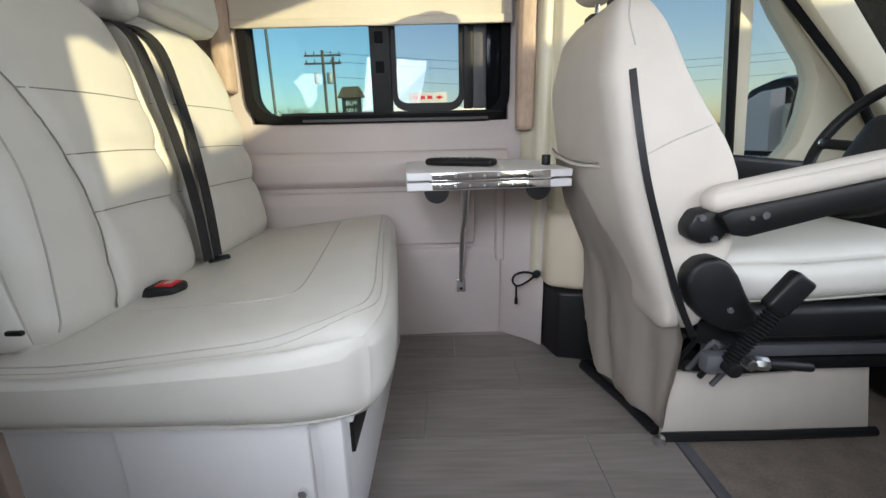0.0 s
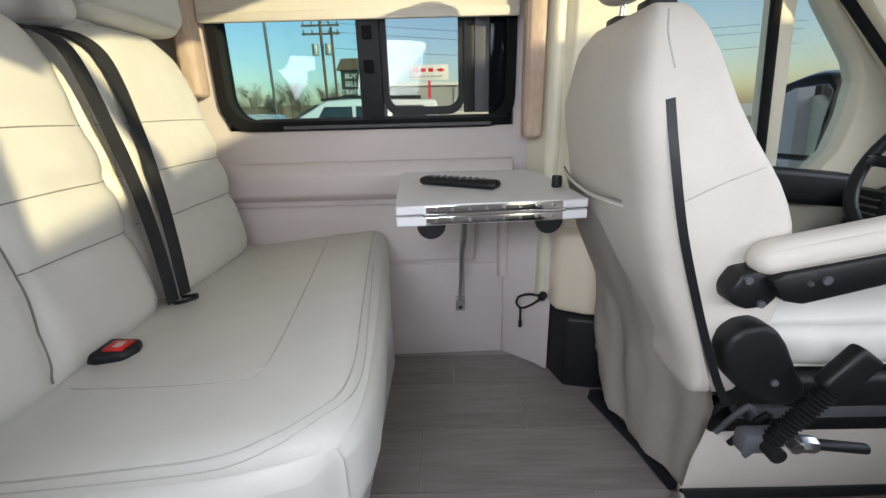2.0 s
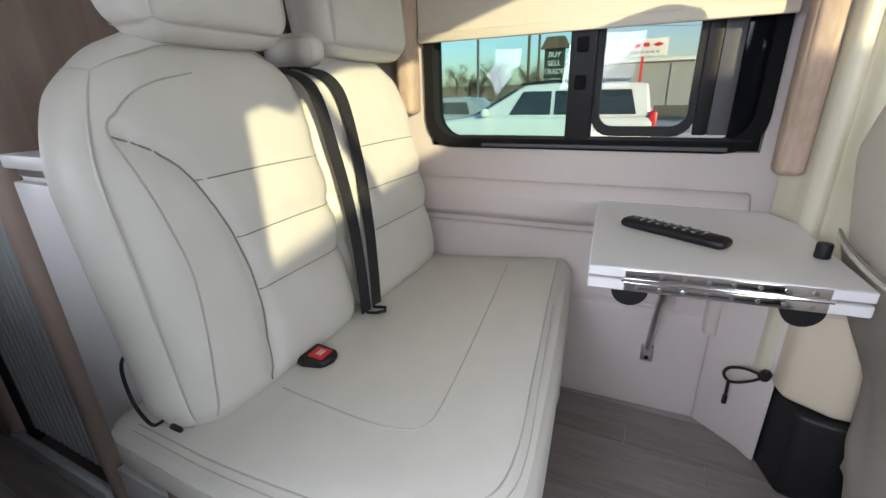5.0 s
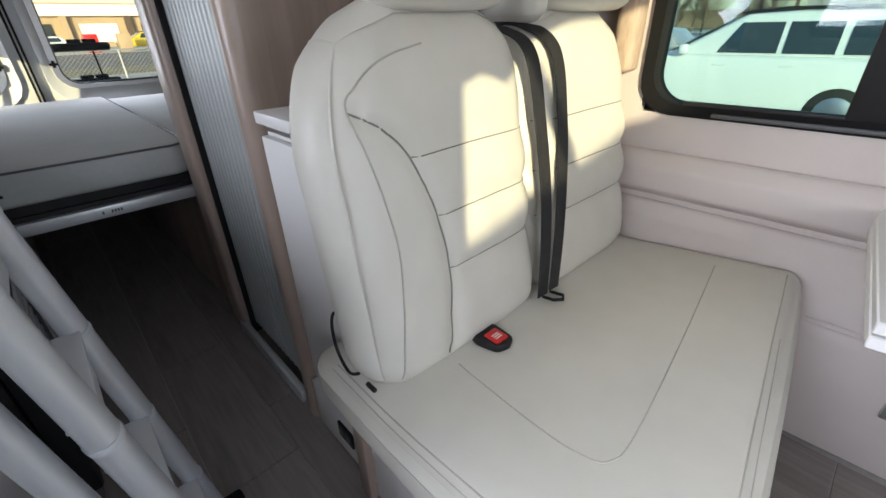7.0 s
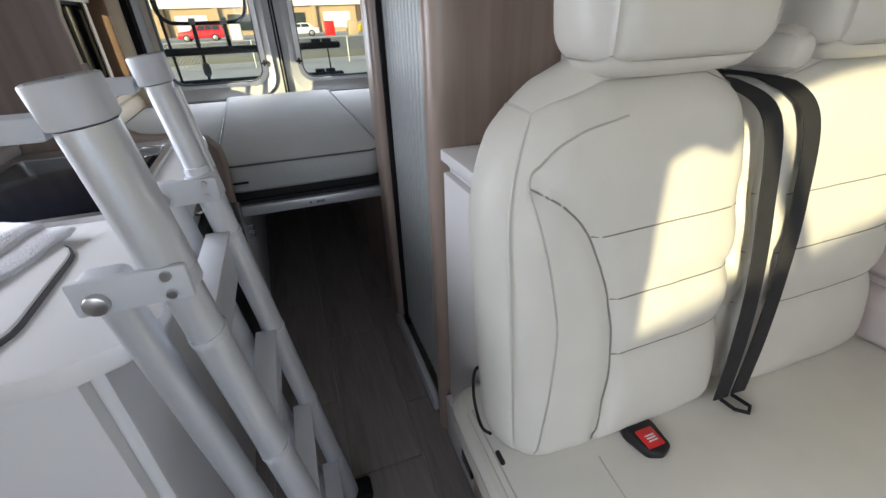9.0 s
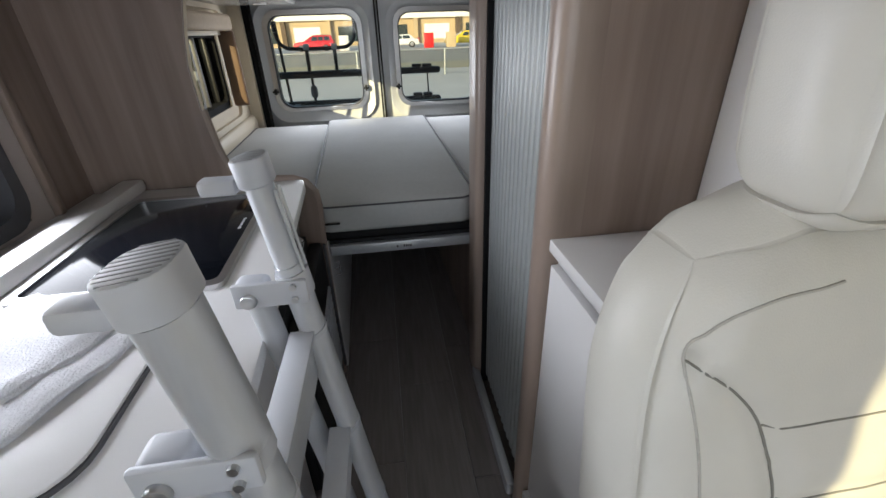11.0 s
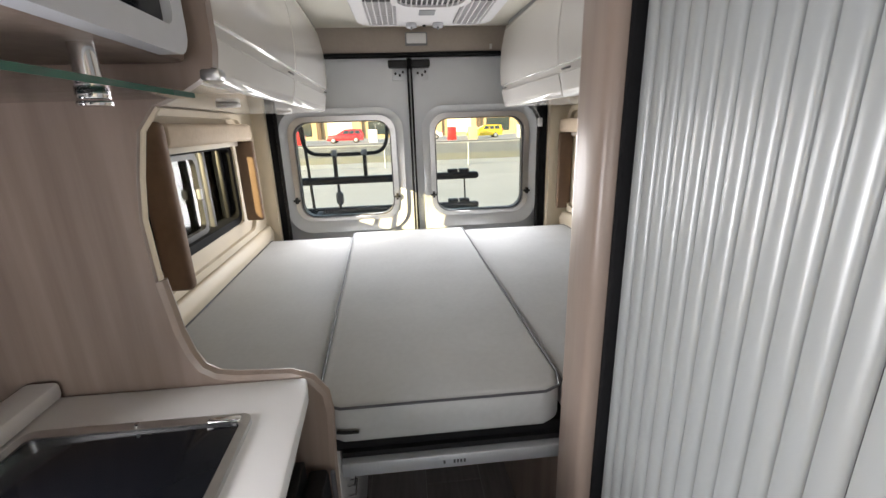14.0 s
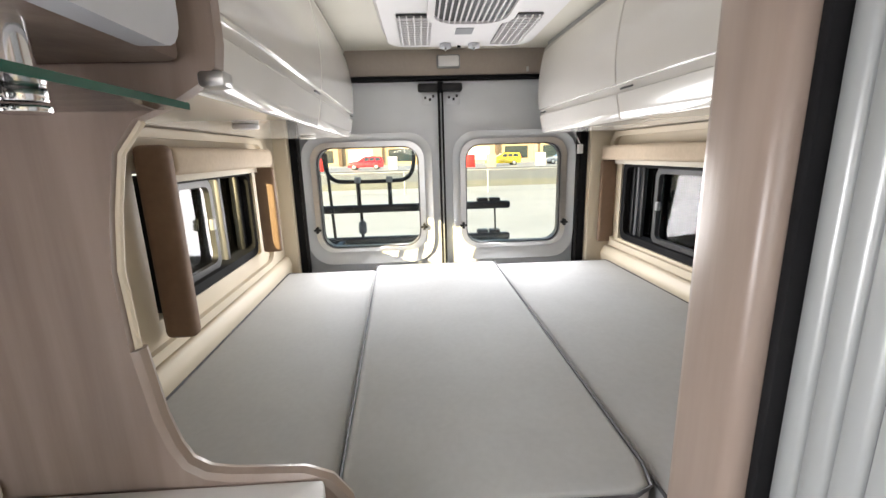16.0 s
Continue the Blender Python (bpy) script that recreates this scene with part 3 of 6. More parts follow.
part("trim_door_seal_right", rbox((-3.22, 1.72, 0.4), (-3.14, 1.765, 1.40), 0.008), RUBBER, kind="structure")
part("trim_door_seal_right", rbox((-3.145, 1.70, 0.4), (-3.13, 1.716, 1.40), 0.005), BLACK, kind="structure")
part("wall_rear_jamb", rbox((-3.24, -0.05, 0.0), (-3.10, 0.118, 1.82), 0.01), CREAM, kind="structure")
part("wall_rear_jamb", rbox((-3.24, 1.765, 0.0), (-3.10, 2.10, 1.82), 0.01), CREAM, kind="structure")
part("trim_door_top_seal", rbox((-3.22, 0.13, 1.668), (-3.16, 1.75, 1.688), 0.006), RUBBER, kind="structure")
part("wall_rear_header", rbox((-3.25, 0.1, 1.69), (-3.17, 1.80, 1.822), 0.006), material("taupe header fabric", (0.40, 0.345, 0.30), 0.8, grain=0.08, grain_scale=60, bump=0.3), kind="structure")

# partition between galley and bed
PART = [(0.10, 0.0), (0.725, 0.0), (0.735, 0.60), (0.742, 0.72), (0.738, 0.765), (0.715, 0.797), (0.68, 0.811), (0.575, 0.816), (0.538, 0.823), (0.510, 0.842), (0.494, 0.875), (0.482, 0.925), (0.470, 1.03), (0.468, 1.144), (0.480, 1.22), (0.498, 1.295), (0.53, 1.333), (0.575, 1.350), (0.61, 1.37), (0.635, 1.39), (0.64, 1.42), (0.64, 1.82), (0.10, 1.82)]
part("partition_galley", shear(prism(PART, 'x', -1.345, -1.320)), WOOD, smooth=30, kind="structure")
part("trim_partition_edge", shear(tube([(-1.337, y, z) for y, z in PART[12:17]], 0.006, 8)), CREAM, kind="structure")
part("trim_partition_lip", shear(tube([(-1.334, y, z) for y, z in PART[1:13]], 0.014, 8)), WOODH, kind="structure")
part("wall_trim_strip", shear(rbox((-1.175, 0.10, 0.80), (-1.150, 0.122, 1.40), 0.006)), WOODH, kind="structure")
part("wall_lining_galley", shear(rbox((-1.318, 0.10, 0.80), (-1.177, 0.112, 1.40))), WOOD, smooth=0, kind="structure")

# washroom block
part("partition_washroom_rear", rbox((-1.312, 1.262, 0.0), (-1.275, 2.06, 1.82), 0.004), WOOD, kind="structure")
part("partition_washroom_front", rbox((-0.668, 1.262, 0.0), (-0.650, 1.475, 1.82)), WOOD, smooth=0, kind="structure")
part("washroom_post_rear", rbox((-1.318, 1.190, 0.0), (-1.197, 1.262, 1.82), 0.020, 3), WOODH, kind="structure")
part("washroom_channel", rbox((-1.196, 1.214, 0.0), (-1.182, 1.26, 1.82), 0.004, 2), RUBBER, kind="structure")
part("washroom_post_front", prism([(-0.712, 1.2618)] + [(-0.680 - 0.032 * math.cos(a * math.pi / 12), 1.219 - 0.032 * math.sin(a * math.pi / 12)) for a in range(7)] + [(-0.680 + 0.032 * math.sin(a * math.pi / 12), 1.219 - 0.032 * math.cos(a * math.pi / 12)) for a in range(1, 7)] + [(-0.648, 1.2618)], 'z', 0.0, 1.82), WOODH, kind="structure")
part("partition_white", rbox((-0.650, 1.475, 0.0), (-0.478, 1.50, 1.82), 0.003), WHITE, smooth=30, kind="structure")
part("partition_behind_bench", rbox((-0.478, 1.475, 0.0), (-0.455, 2.08, 1.82), 0.003), WOOD, smooth=30, kind="structure")
part("washroom_sill", rbox((-1.225, 1.185, 0.0), (-0.73, 1.21, 0.05), 0.008), ALU, kind="structure")
part("washroom_inner", rbox((-1.27, 1.30, 0.0), (-0.68, 1.32, 1.82)), GREY, smooth=0, kind="structure")

tambour = thing("tambour_door", (-0.96, 1.225, 0.05), "pale grey ribbed tambour sliding door in a brown wood frame", "sliding door")
n = 15
w = (1.180 - 0.712) / n
slat_me = None
for i in range(n):
    x = -1.180 + w * i
    if slat_me is None:
        s0 = part("slat", prism([(x, 1.235), (x + 0.0012, 1.231), (x + w * 0.28, 1.2275), (x + w * 0.72, 1.2275), (x + w - 0.0035, 1.231), (x + w - 0.0022, 1.235)], 'z', 0.052, 1.815), TAMBOUR, tambour, at=(x, 1.235, 0.05))
        slat_me = s0.data
    else:
        s = new("slat", slat_me)
        s.parent = tambour
        s.location = Vector((x, 1.235, 0.05)) - tambour.location
part("backing", rbox((-1.18, 1.236, 0.052), (-0.714, 1.245, 1.815)), GREY, tambour, "dark gap behind the slats", 0)

# ---- bed ----


def bed_cushion(pts, z0, z1, label):
    """A flat mattress from its outline, with a dark piping round the top edge."""
    n = len(pts)
    c = Vector((sum(p[0] for p in pts) / n, sum(p[1] for p in pts) / n, z0))
    t = thing("bed_cushion", c, label, "bed cushion", "bed cushions")
    bm = shear(prism(pts, 'z', z0, z1, 0.018, 3))
    part("cover", bm, MATTRESS, t)
    loop = [Vector((x, y + 0.035 * x, z1 - 0.006)) for x, y in pts]
    part("piping", tube(loop, 0.0036, 6, closed=True), GREY, t, "thin dark piping")
    return t


bed_cushion([(-3.00, 0.192), (-1.36, 0.192), (-1.36, 0.700), (-3.00, 0.669)], 0.59, 0.672, "grey woven bed cushion with dark piping beside the small window")
mid = bed_cushion([(-3.01, 0.674), (-1.45, 0.704), (-1.395, 0.72), (-1.375, 0.76), (-1.375, 1.23), (-1.395, 1.27), (-1.45, 1.285), (-3.01, 1.318)], 0.59, 0.695, "long grey woven middle bed cushion with a pale front edge")
part("zip", tube([(-1.372, 0.70, 0.63), (-1.366, 0.72, 0.632), (-1.366, 0.75, 0.632)], 0.004, 6), BLACK, mid, "black zip pull at the corner")
bed_cushion([(-3.00, 1.323), (-1.36, 1.291), (-1.36, 1.95), (-3.00, 1.95)], 0.59, 0.680, "wide grey woven bed cushion with dark piping beside the washroom")
bb = thing("platform_bed", (-2.3, 1.0, 0.0), "white metal bed rail with dark boards above low cabinets", "bed base")
part("board", shear(rbox((-3.19, 0.22, 0.555), (-1.40, 1.98, 0.588))), BLACK, bb, "dark bed board")
part("rail", shear(rbox((-1.40, 0.75, 0.508), (-1.365, 1.275, 0.545), 0.004)), ALU, bb, "white aluminium front rail")
part("rail_gap", shear(rbox((-1.41, 0.75, 0.546), (-1.385, 1.275, 0.560))), BLACK, bb)
part("side_panel", shear(rbox((-3.19, 0.70, 0.0), (-1.36, 0.745, 0.555), 0.003)), WHITE, bb, "white low cabinet side")
part("side_panel", shear(rbox((-3.19, 1.275, 0.0), (-1.36, 1.31, 0.555), 0.003)), WOOD, bb, "wood low cabinet side")
part("back_panel", shear(rbox((-3.20, 0.745, 0.0), (-3.17, 1.275, 0.555))), GREY, bb)
for z in (0.40, 0.43):
    part("handle", shear(tube([(-1.42, 0.746, z), (-1.42, 0.765, z), (-1.47, 0.765, z), (-1.47, 0.746, z)], 0.003, 6)), CHROME, bb, "small chrome handle")
for i in range(9):
    part("badge_bar", shear(rbox((-1.3648, 0.985 + 0.008 * i, 0.522), (-1.3638, 0.990 + 0.008 * i, 0.531))), GREY, bb) if i in (0, 3, 4, 5, 6) else None

# ---- overhead cabinets ----


def cab_profile(y_wall, y_front, z0, z1, s, z_split=None):
    pts = [(y_wall, z1), (y_wall, z0)]
    for k in range(9):
        a = k / 8
        bulge = math.sin(math.pi * (0.12 + 0.78 * a)) * 0.045
        pts.append((y_front - s * 0.04 + s * bulge, z0 + (z1 - z0) * a))
    return pts


def overhead_run(s, y_wall, y_front, x_ends, label):
    """s = +1 where the fronts face +y. x_ends: from the rear end forward."""
    for i in range(len(x_ends) - 1):
        xa, xb = x_ends[i], x_ends[i + 1]
        c = thing("overhead_cabinet", ((xa + xb) / 2, y_wall, 1.38), label, "overhead cabinet", "overhead cabinets beside the bed")
        prof = cab_profile(y_wall, y_front - s * 0.012, 1.375, 1.80, s)
        part("body", shear(prism(prof, 'x', xa, xb)), GLOSS, c)
        low, high = [], []
        for k in range(16):
            a = k / 15
            bulge = math.sin(math.pi * (0.12 + 0.78 * a)) * 0.045
            y = y_front - s * 0.04 + s * bulge
            (low if a <= 0.20 else high).append((y, 1.378 + 0.415 * a))
        for pts, nm in ((low, "lower_front"), (high, "door")):
            inner = [(y - s * 0.014, z) for y, z in pts[::-1]]
            part(nm, shear(prism(pts + inner, 'x', xa + 0.003, xb - 0.003, 0.002, 1)), GLOSS, c, "glossy cream curved door" if nm == "door" else "glossy cream lower panel")
        y = y_front - s * 0.04 + s * 0.036
        part("handle", shear(rbox((xa + 0.03, y - 0.002 + 0.002 * s, 1.468), (xa + 0.11, y + 0.002 + 0.002 * s, 1.475), 0.002)), BLACK, c, "black slot handle")


overhead_run(1, 0.10, 0.60, (-3.02, -2.20, -1.348), "glossy cream curved overhead cabinet above the bed cushion by the partition")
overhead_run(-1, 2.10, 1.56, (-3.05, -2.22, -1.314), "glossy cream curved overhead cabinet above the bed cushion by the washroom")
part("trim_cabinet_top", shear(rbox((-3.05, 1.60, 1.795), (-1.32, 1.66, 1.822), 0.006)), MIDGREY, kind="structure")
for x, y in ((-2.0, 0.42), (-2.75, 0.42)):
    l = part("puck_light", shear(cylinder((x, y, 1.374), (x, y, 1.362), 0.035, 20, 0.003)), WHITE, None, "round white light under the overhead cabinet", category="lamp")
pull = thing("shade_tag", (-3.09, 1.70, 1.30), "small white plastic tag hanging on a cord from the cabinet", "tag")
part("cord", tube([(-3.08, 1.66, 1.376), (-3.09, 1.69, 1.33), (-3.09, 1.70, 1.31)], 0.003, 6), WHITE, pull)
part("tag", rbox((-3.098, 1.685, 1.26), (-3.082, 1.715, 1.31), 0.004), WHITE, pull)

# ceiling air conditioner
ac = thing("air_conditioner", (-2.62, 0.98, 1.82), "white ceiling air conditioner with louvred vents and round knobs", "air conditioner")
AX, AY = -2.58, 1.023


def acp(x0, y0, x1, y1, z0, z1, r=0.0):
    return rbox((AX + x0, AY + y0, z0), (AX + x1, AY + y1, z1), r, 3)


body = prism(round_loop(AX - 0.32, AY - 0.345, AX + 0.52, AY + 0.345, 0.10, 6), 'z', 1.765, 1.82, 0.0)
for v in body.verts:
    if v.co.z < 1.78:
        v.co.x = AX + (v.co.x - AX) * 0.93
        v.co.y = AY + (v.co.y - AY) * 0.93
part("shell", body, WHITE, ac, "white moulded plastic shell", 50)
part("intake", prism(round_loop(AX + 0.13, AY - 0.13, AX + 0.47, AY + 0.13, 0.09, 6), 'z', 1.752, 1.766), BLACK, ac, "dark intake opening")
part("intake_rim", ring(round_loop(AX + 0.105, AY - 0.155, AX + 0.495, AY + 0.155, 0.10, 6), round_loop(AX + 0.13, AY - 0.13, AX + 0.47, AY + 0.13, 0.09, 6), 'z', 1.742, 1.766), WHITE, ac)
for i in range(12):
    part("intake_slat", acp(0.14, -0.118 + 0.0205 * i, 0.46, -0.113 + 0.0205 * i, 1.744, 1.754), WHITE, ac)
for side in (-1, 1):
    c_y = 0.20 * side
    part("vent", acp(-0.22, c_y - 0.065, 0.18, c_y + 0.065, 1.757, 1.7655, 0.004), BLACK if side < 0 else GREY, ac, "dark side vent opening")
    for i in range(13):
        part("vent_slat", acp(-0.215 + 0.0305 * i, c_y - 0.065, -0.209 + 0.0305 * i, c_y + 0.065, 1.751, 1.758), WHITE, ac)
    for i in range(5):
        part("vent_bar", acp(-0.22, c_y - 0.055 + 0.026 * i, 0.18, c_y - 0.051 + 0.026 * i, 1.750, 1.757), WHITE, ac)
for y in (-0.065, 0.065):
    part("knob", cylinder((AX - 0.245, AY + y, 1.765), (AX - 0.245, AY + y, 1.745), 0.026, 20, 0.004), LADDERPLASTIC, ac, "round grey knob")
    part("knob_grip", acp(-0.268, y - 0.004, -0.222, y + 0.004, 1.738, 1.746, 0.002), MIDGREY, ac)
part("panel_label", acp(-0.085, -0.035, 0.0, 0.035, 1.762, 1.7655), MIDGREY, ac, "small grey control label")
for x in (0.07, -0.285):
    part("screw", cylinder((AX + x, AY, 1.766), (AX + x, AY, 1.757), 0.008, 10), BLACK, ac)
hl = thing("header_lamp", (-3.16, 0.965, 1.75), "small rectangular frosted lamp with a chrome rim on the rear header", "lamp")
part("rim", rbox((-3.172, 0.93, 1.722), (-3.145, 1.055, 1.790), 0.008), MIDGREY, hl)
part("lens", rbox((-3.148, 0.938, 1.730), (-3.135, 1.047, 1.782), 0.006), WHITE, hl, "frosted lens")
for y in (0.45, 1.42):
    part("hook", rbox((-3.17, y - 0.006, 1.70), (-3.155, y + 0.006, 1.725), 0.002), STEEL, None, "small steel hook on the taupe header", category="hook")

# ---- galley ----
gal = thing("galley_unit", (-0.8, 0.4, 0.0), "white galley cabinet with a cream drawer and chrome pull handle", "kitchen cabinet")
part("body", shear(rbox((-1.318, 0.105, 0.0), (-0.30, 0.655, 0.783), 0.004)), WHITE, gal)
part("drawer_front", shear(rbox((-1.30, 0.655, 0.635), (-0.80, 0.675, 0.778), 0.006)), GLOSS, gal, "cream drawer front")
part("handle", shear(tube(smooth_path([(-1.12, 0.676, 0.70), (-1.12, 0.705, 0.70), (-1.09, 0.715, 0.70), (-0.99, 0.715, 0.70), (-0.96, 0.705, 0.70), (-0.96, 0.676, 0.70)], 4), 0.0055, 8)), CHROME, gal, "curved chrome pull handle")
part("cupboard_front", shear(rbox((-0.78, 0.655, 0.02), (-0.32, 0.675, 0.778), 0.006)), WHITE, gal, "plain white cupboard front")
top = thing("worktop", (-0.8, 0.4, 0.765), "white laminate worktop with a raised back lip", "worktop")
part("slab", shear(prism([(-1.318, 0.105), (-0.33, 0.105), (-0.27, 0.16), (-0.265, 0.66), (-0.29, 0.715), (-0.33, 0.750), (-1.27, 0.722), (-1.318, 0.712)], 'z', 0.766, 0.796, 0.006, 2)), WHITE, top)
part("back_lip", shear(rbox((-1.316, 0.20, 0.796), (-0.28, 0.262, 0.832), 0.010, 2)), WHITE, top, "raised white back lip")
hob = thing("hob", (-0.95, 0.46, 0.796), "black glass hob and sink lid in a steel rim", "hob")
part("rim", shear(ring(round_loop(-1.205, 0.280, -0.69, 0.645, 0.02), round_loop(-1.185, 0.296, -0.71, 0.63, 0.015), 'z', 0.796, 0.806)), STEEL, hob, "thin steel rim")
part("lid", shear(rbox((-1.185, 0.296, 0.797), (-0.71, 0.63, 0.803), 0.001)), BLACKGLOSS, hob, "black glass lid")
part("lid_clip", shear(rbox((-1.196, 0.575, 0.805), (-1.186, 0.628, 0.809), 0.001)), CHROME, hob)
part("lid_stud", shear(cylinder((-1.194, 0.46, 0.805), (-1.194, 0.46, 0.811), 0.004, 8)), CHROME, hob)
for i in range(7):
    part("logo_bar", shear(rbox((-1.008 + 0.0095 * i, 0.609, 0.8032), (-1.002 + 0.0095 * i, 0.616 - 0.002 * (i % 2), 0.8036))), LADDERPLASTIC, hob, "row of small white marks")
fr = thing("fridge", (-1.05, 0.66, 0.0), "black under-counter fridge with its door ajar and a white louvre grille", "fridge")
part("face", shear(rbox((-1.30, 0.656, 0.05), (-0.80, 0.69, 0.628), 0.006)), BLACK, fr, "black fridge front")
part("door", shear(rbox((-1.305, 0.692, 0.04), (-0.80, 0.735, 0.60), 0.010)), BLACK, fr, "black fridge door with worn edges")
part("door_edge", shear(rbox((-1.31, 0.737, 0.06), (-1.295, 0.747, 0.59), 0.004)), GREY, fr)
for i in range(10):
    part("louvre", shear(rbox((-1.27, 0.735, 0.14 + 0.032 * i), (-1.10, 0.742, 0.158 + 0.032 * i), 0.002)), LADDERPLASTIC, fr, "pale louvre slat")
sk = thing("sink_lid", (-0.42, 0.38, 0.796), "round-cornered white sink lid set in the worktop", "sink lid")
part("lid", shear(prism(round_loop(-0.60, 0.27, -0.30, 0.60, 0.07, 6), 'z', 0.797, 0.806, 0.002)), WHITE, sk)
# solid dark ring in place of the shade in the lid's gap
part("rim", shear(ring(round_loop(-0.6035, 0.2665, -0.2965, 0.6035, 0.073, 6), round_loop(-0.600, 0.27, -0.30, 0.60, 0.07, 6), 'z', 0.796, 0.802)), GREY, sk, "dark grey ring painted as the shadow gap round the lid")
tw = thing("towel", (-0.56, 0.44, 0.80), "folded fluffy white towel lying on the worktop", "towel")


def towel_shape(p):
    q = Vector(p)
    q.z += 0.006 * noise.noise(Vector((q.x * 14, q.y * 14, 0))) + 0.003 * noise.noise(Vector((q.x * 60, q.y * 60, q.z * 40)))
    q.x += 0.012 * noise.noise(Vector((q.y * 9, 1.0, q.z * 20)))
    q.y += 0.012 * noise.noise(Vector((q.x * 9, 3.0, q.z * 20)))
    return q


bm = pad((-0.66, 0.28, 0.804), (-0.40, 0.54, 0.820), 0.009, 0.006, 8, towel_shape)
add(bm, pad((-0.65, 0.30, 0.816), (-0.45, 0.50, 0.832), 0.009, 0.008, 8, towel_shape))
bm.transform(Matrix.Translation((-0.56, 0.42, 0)) @ Matrix.Rotation(radians(-18), 4, 'Z') @ Matrix.Translation((0.56, -0.42, 0)))
part("fold", bm, TOWEL, tw)
tap = thing("faucet_hole_ring", (-0.72, 0.30, 0.80), "small round brushed metal ring set into the worktop", "fitting")
part("ring", shear(cylinder((-0.30, 0.235, 0.832), (-0.30, 0.235, 0.838), 0.022, 20, 0.002)), STEEL, tap)

for ob in (top, hob, sk, tw, tap):
    ob.location.z += 0.018

# microwave and glass shelf over the galley
mw = thing("microwave_cabinet", (-0.95, 0.35, 1.38), "grey microwave in a pale rounded frame under the ceiling", "microwave")
part("body", shear(rbox((-1.318, 0.105, 1.395), (-0.45, 0.60, 1.80), 0.01)), WOOD, mw, "brown wood cabinet body")
part("surround", shear(ring(round_loop(-1.27, 1.395, -0.50, 1.77, 0.035), round_loop(-1.235, 1.43, -0.54, 1.74, 0.02), 'y', 0.597, 0.625)), LADDERPLASTIC, mw, "pale grey moulded surround")
part("door", shear(rbox((-1.235, 0.598, 1.43), (-0.54, 0.613, 1.74), 0.004)), BLACKGLOSS, mw, "dark glossy microwave door")
part("inner_frame", shear(ring(round_loop(-1.16, 1.455, -0.62, 1.72, 0.02), round_loop(-1.14, 1.475, -0.64, 1.70, 0.015), 'y', 0.612, 0.617)), STEEL, mw)
for i, z in enumerate((1.47, 1.50, 1.53)):
    part("button", shear(rbox((-1.205, 0.613, z), (-1.185, 0.6145, z + 0.006))), LADDERPLASTIC, mw, "small pale key mark")
part("end_cap", shear(rbox((-1.350, 0.612, 1.368), (-1.318, 0.645, 1.388), 0.006)), STEEL, mw, "satin metal corner cap")
sh = thing("glass_shelf", (-1.0, 0.4, 1.345), "clear glass shelf with a green edge on chrome posts", "glass shelf")
g = part("pane", shear(rbox((-1.318, 0.14, 1.343), (-0.50, 0.598, 1.350))), GLASS, sh, "", 0)
g.visible_shadow = False
part("edge", shear(rbox((-1.318, 0.598, 1.3425), (-0.50, 0.6005, 1.3505))), GLASS_GREEN, sh, "green polished glass edge", 0)
for x in (-1.145, -0.60):
    part("post", shear(cylinder((x, 0.552, 1.400), (x, 0.552, 1.336), 0.014, 20)), CHROME, sh, "chrome shelf post")
    part("post_foot", shear(cylinder((x, 0.552, 1.343), (x, 0.552, 1.332), 0.018, 20, 0.002)), CHROME, sh)
    part("post_ring", shear(cylinder((x, 0.552, 1.330), (x, 0.552, 1.324), 0.019, 20, 0.002)), CHROME, sh)

# ---- ledge cabinet behind the bench ----
lc = thing("ledge_cabinet", (-0.52, 1.35, 0.0), "white cabinet with a black wire handle behind the bench", "cabinet")
part("body", rbox((-0.648, 1.225, 0.0), (-0.385, 1.472, 0.838), 0.003), WHITE, lc)
part("top", rbox((-0.648, 1.205, 0.852), (-0.36, 1.474, 0.876), 0.003), WHITE, lc, "white laminate top")
part("strip", rbox((-0.646, 1.222, 0.836), (-0.385, 1.472, 0.852)), STEEL, lc, "grey metal shadow strip", 0)
part("door", rbox((-0.640, 1.208, 0.17), (-0.39, 1.225, 0.828), 0.003), WHITE, lc, "white cabinet door")
part("handle", tube(smooth_path([(-0.44, 1.208, 0.40), (-0.44, 1.190, 0.395), (-0.437, 1.184, 0.34), (-0.44, 1.190, 0.285), (-0.44, 1.208, 0.28)], 5), 0.004, 8), BLACK, lc, "thin black bow handle")
part("plinth", rbox((-0.640, 1.195, 0.0), (-0.375, 1.225, 0.165), 0.003), WHITE, lc)
so = thing("wall_socket", (-0.47, 1.193, 0.09), "black double socket low on the white plinth", "socket")
part("plate", rbox((-0.508, 1.188, 0.065), (-0.440, 1.196, 0.118), 0.003), BLACK, so)
for x in (-0.49, -0.458):
    part("outlet", rbox((x - 0.010, 1.186, 0.078), (x + 0.010, 1.189, 0.105), 0.002), GREY, so)

# ---- bench seat ----
base = thing("storage_box", (-0.05, 1.6, 0.0), "white panelled bench box with brown wood trim under the cushion", "bench base")
part("box", rbox((-0.36, 1.185, 0.0), (0.215, 2.05, 0.325), 0.004), WHITE, base)
part("panel", rbox((-0.145, 1.172, 0.03), (0.165, 1.187, 0.312), 0.004), WHITE, base, "white access panel")
part("corner_trim", rbox((0.182, 1.170, 0.0), (0.222, 1.20, 0.325), 0.006), WHITE, base)
part("wood_trim", rbox((-0.375, 1.165, 0.0), (-0.335, 1.20, 0.325), 0.004), WOODH, base, "brown wood trim")
part("catch", cylinder((0.148, 1.172, 0.185), (0.148, 1.162, 0.185), 0.008, 12, 0.002), CHROME, base, "small chrome push catch")
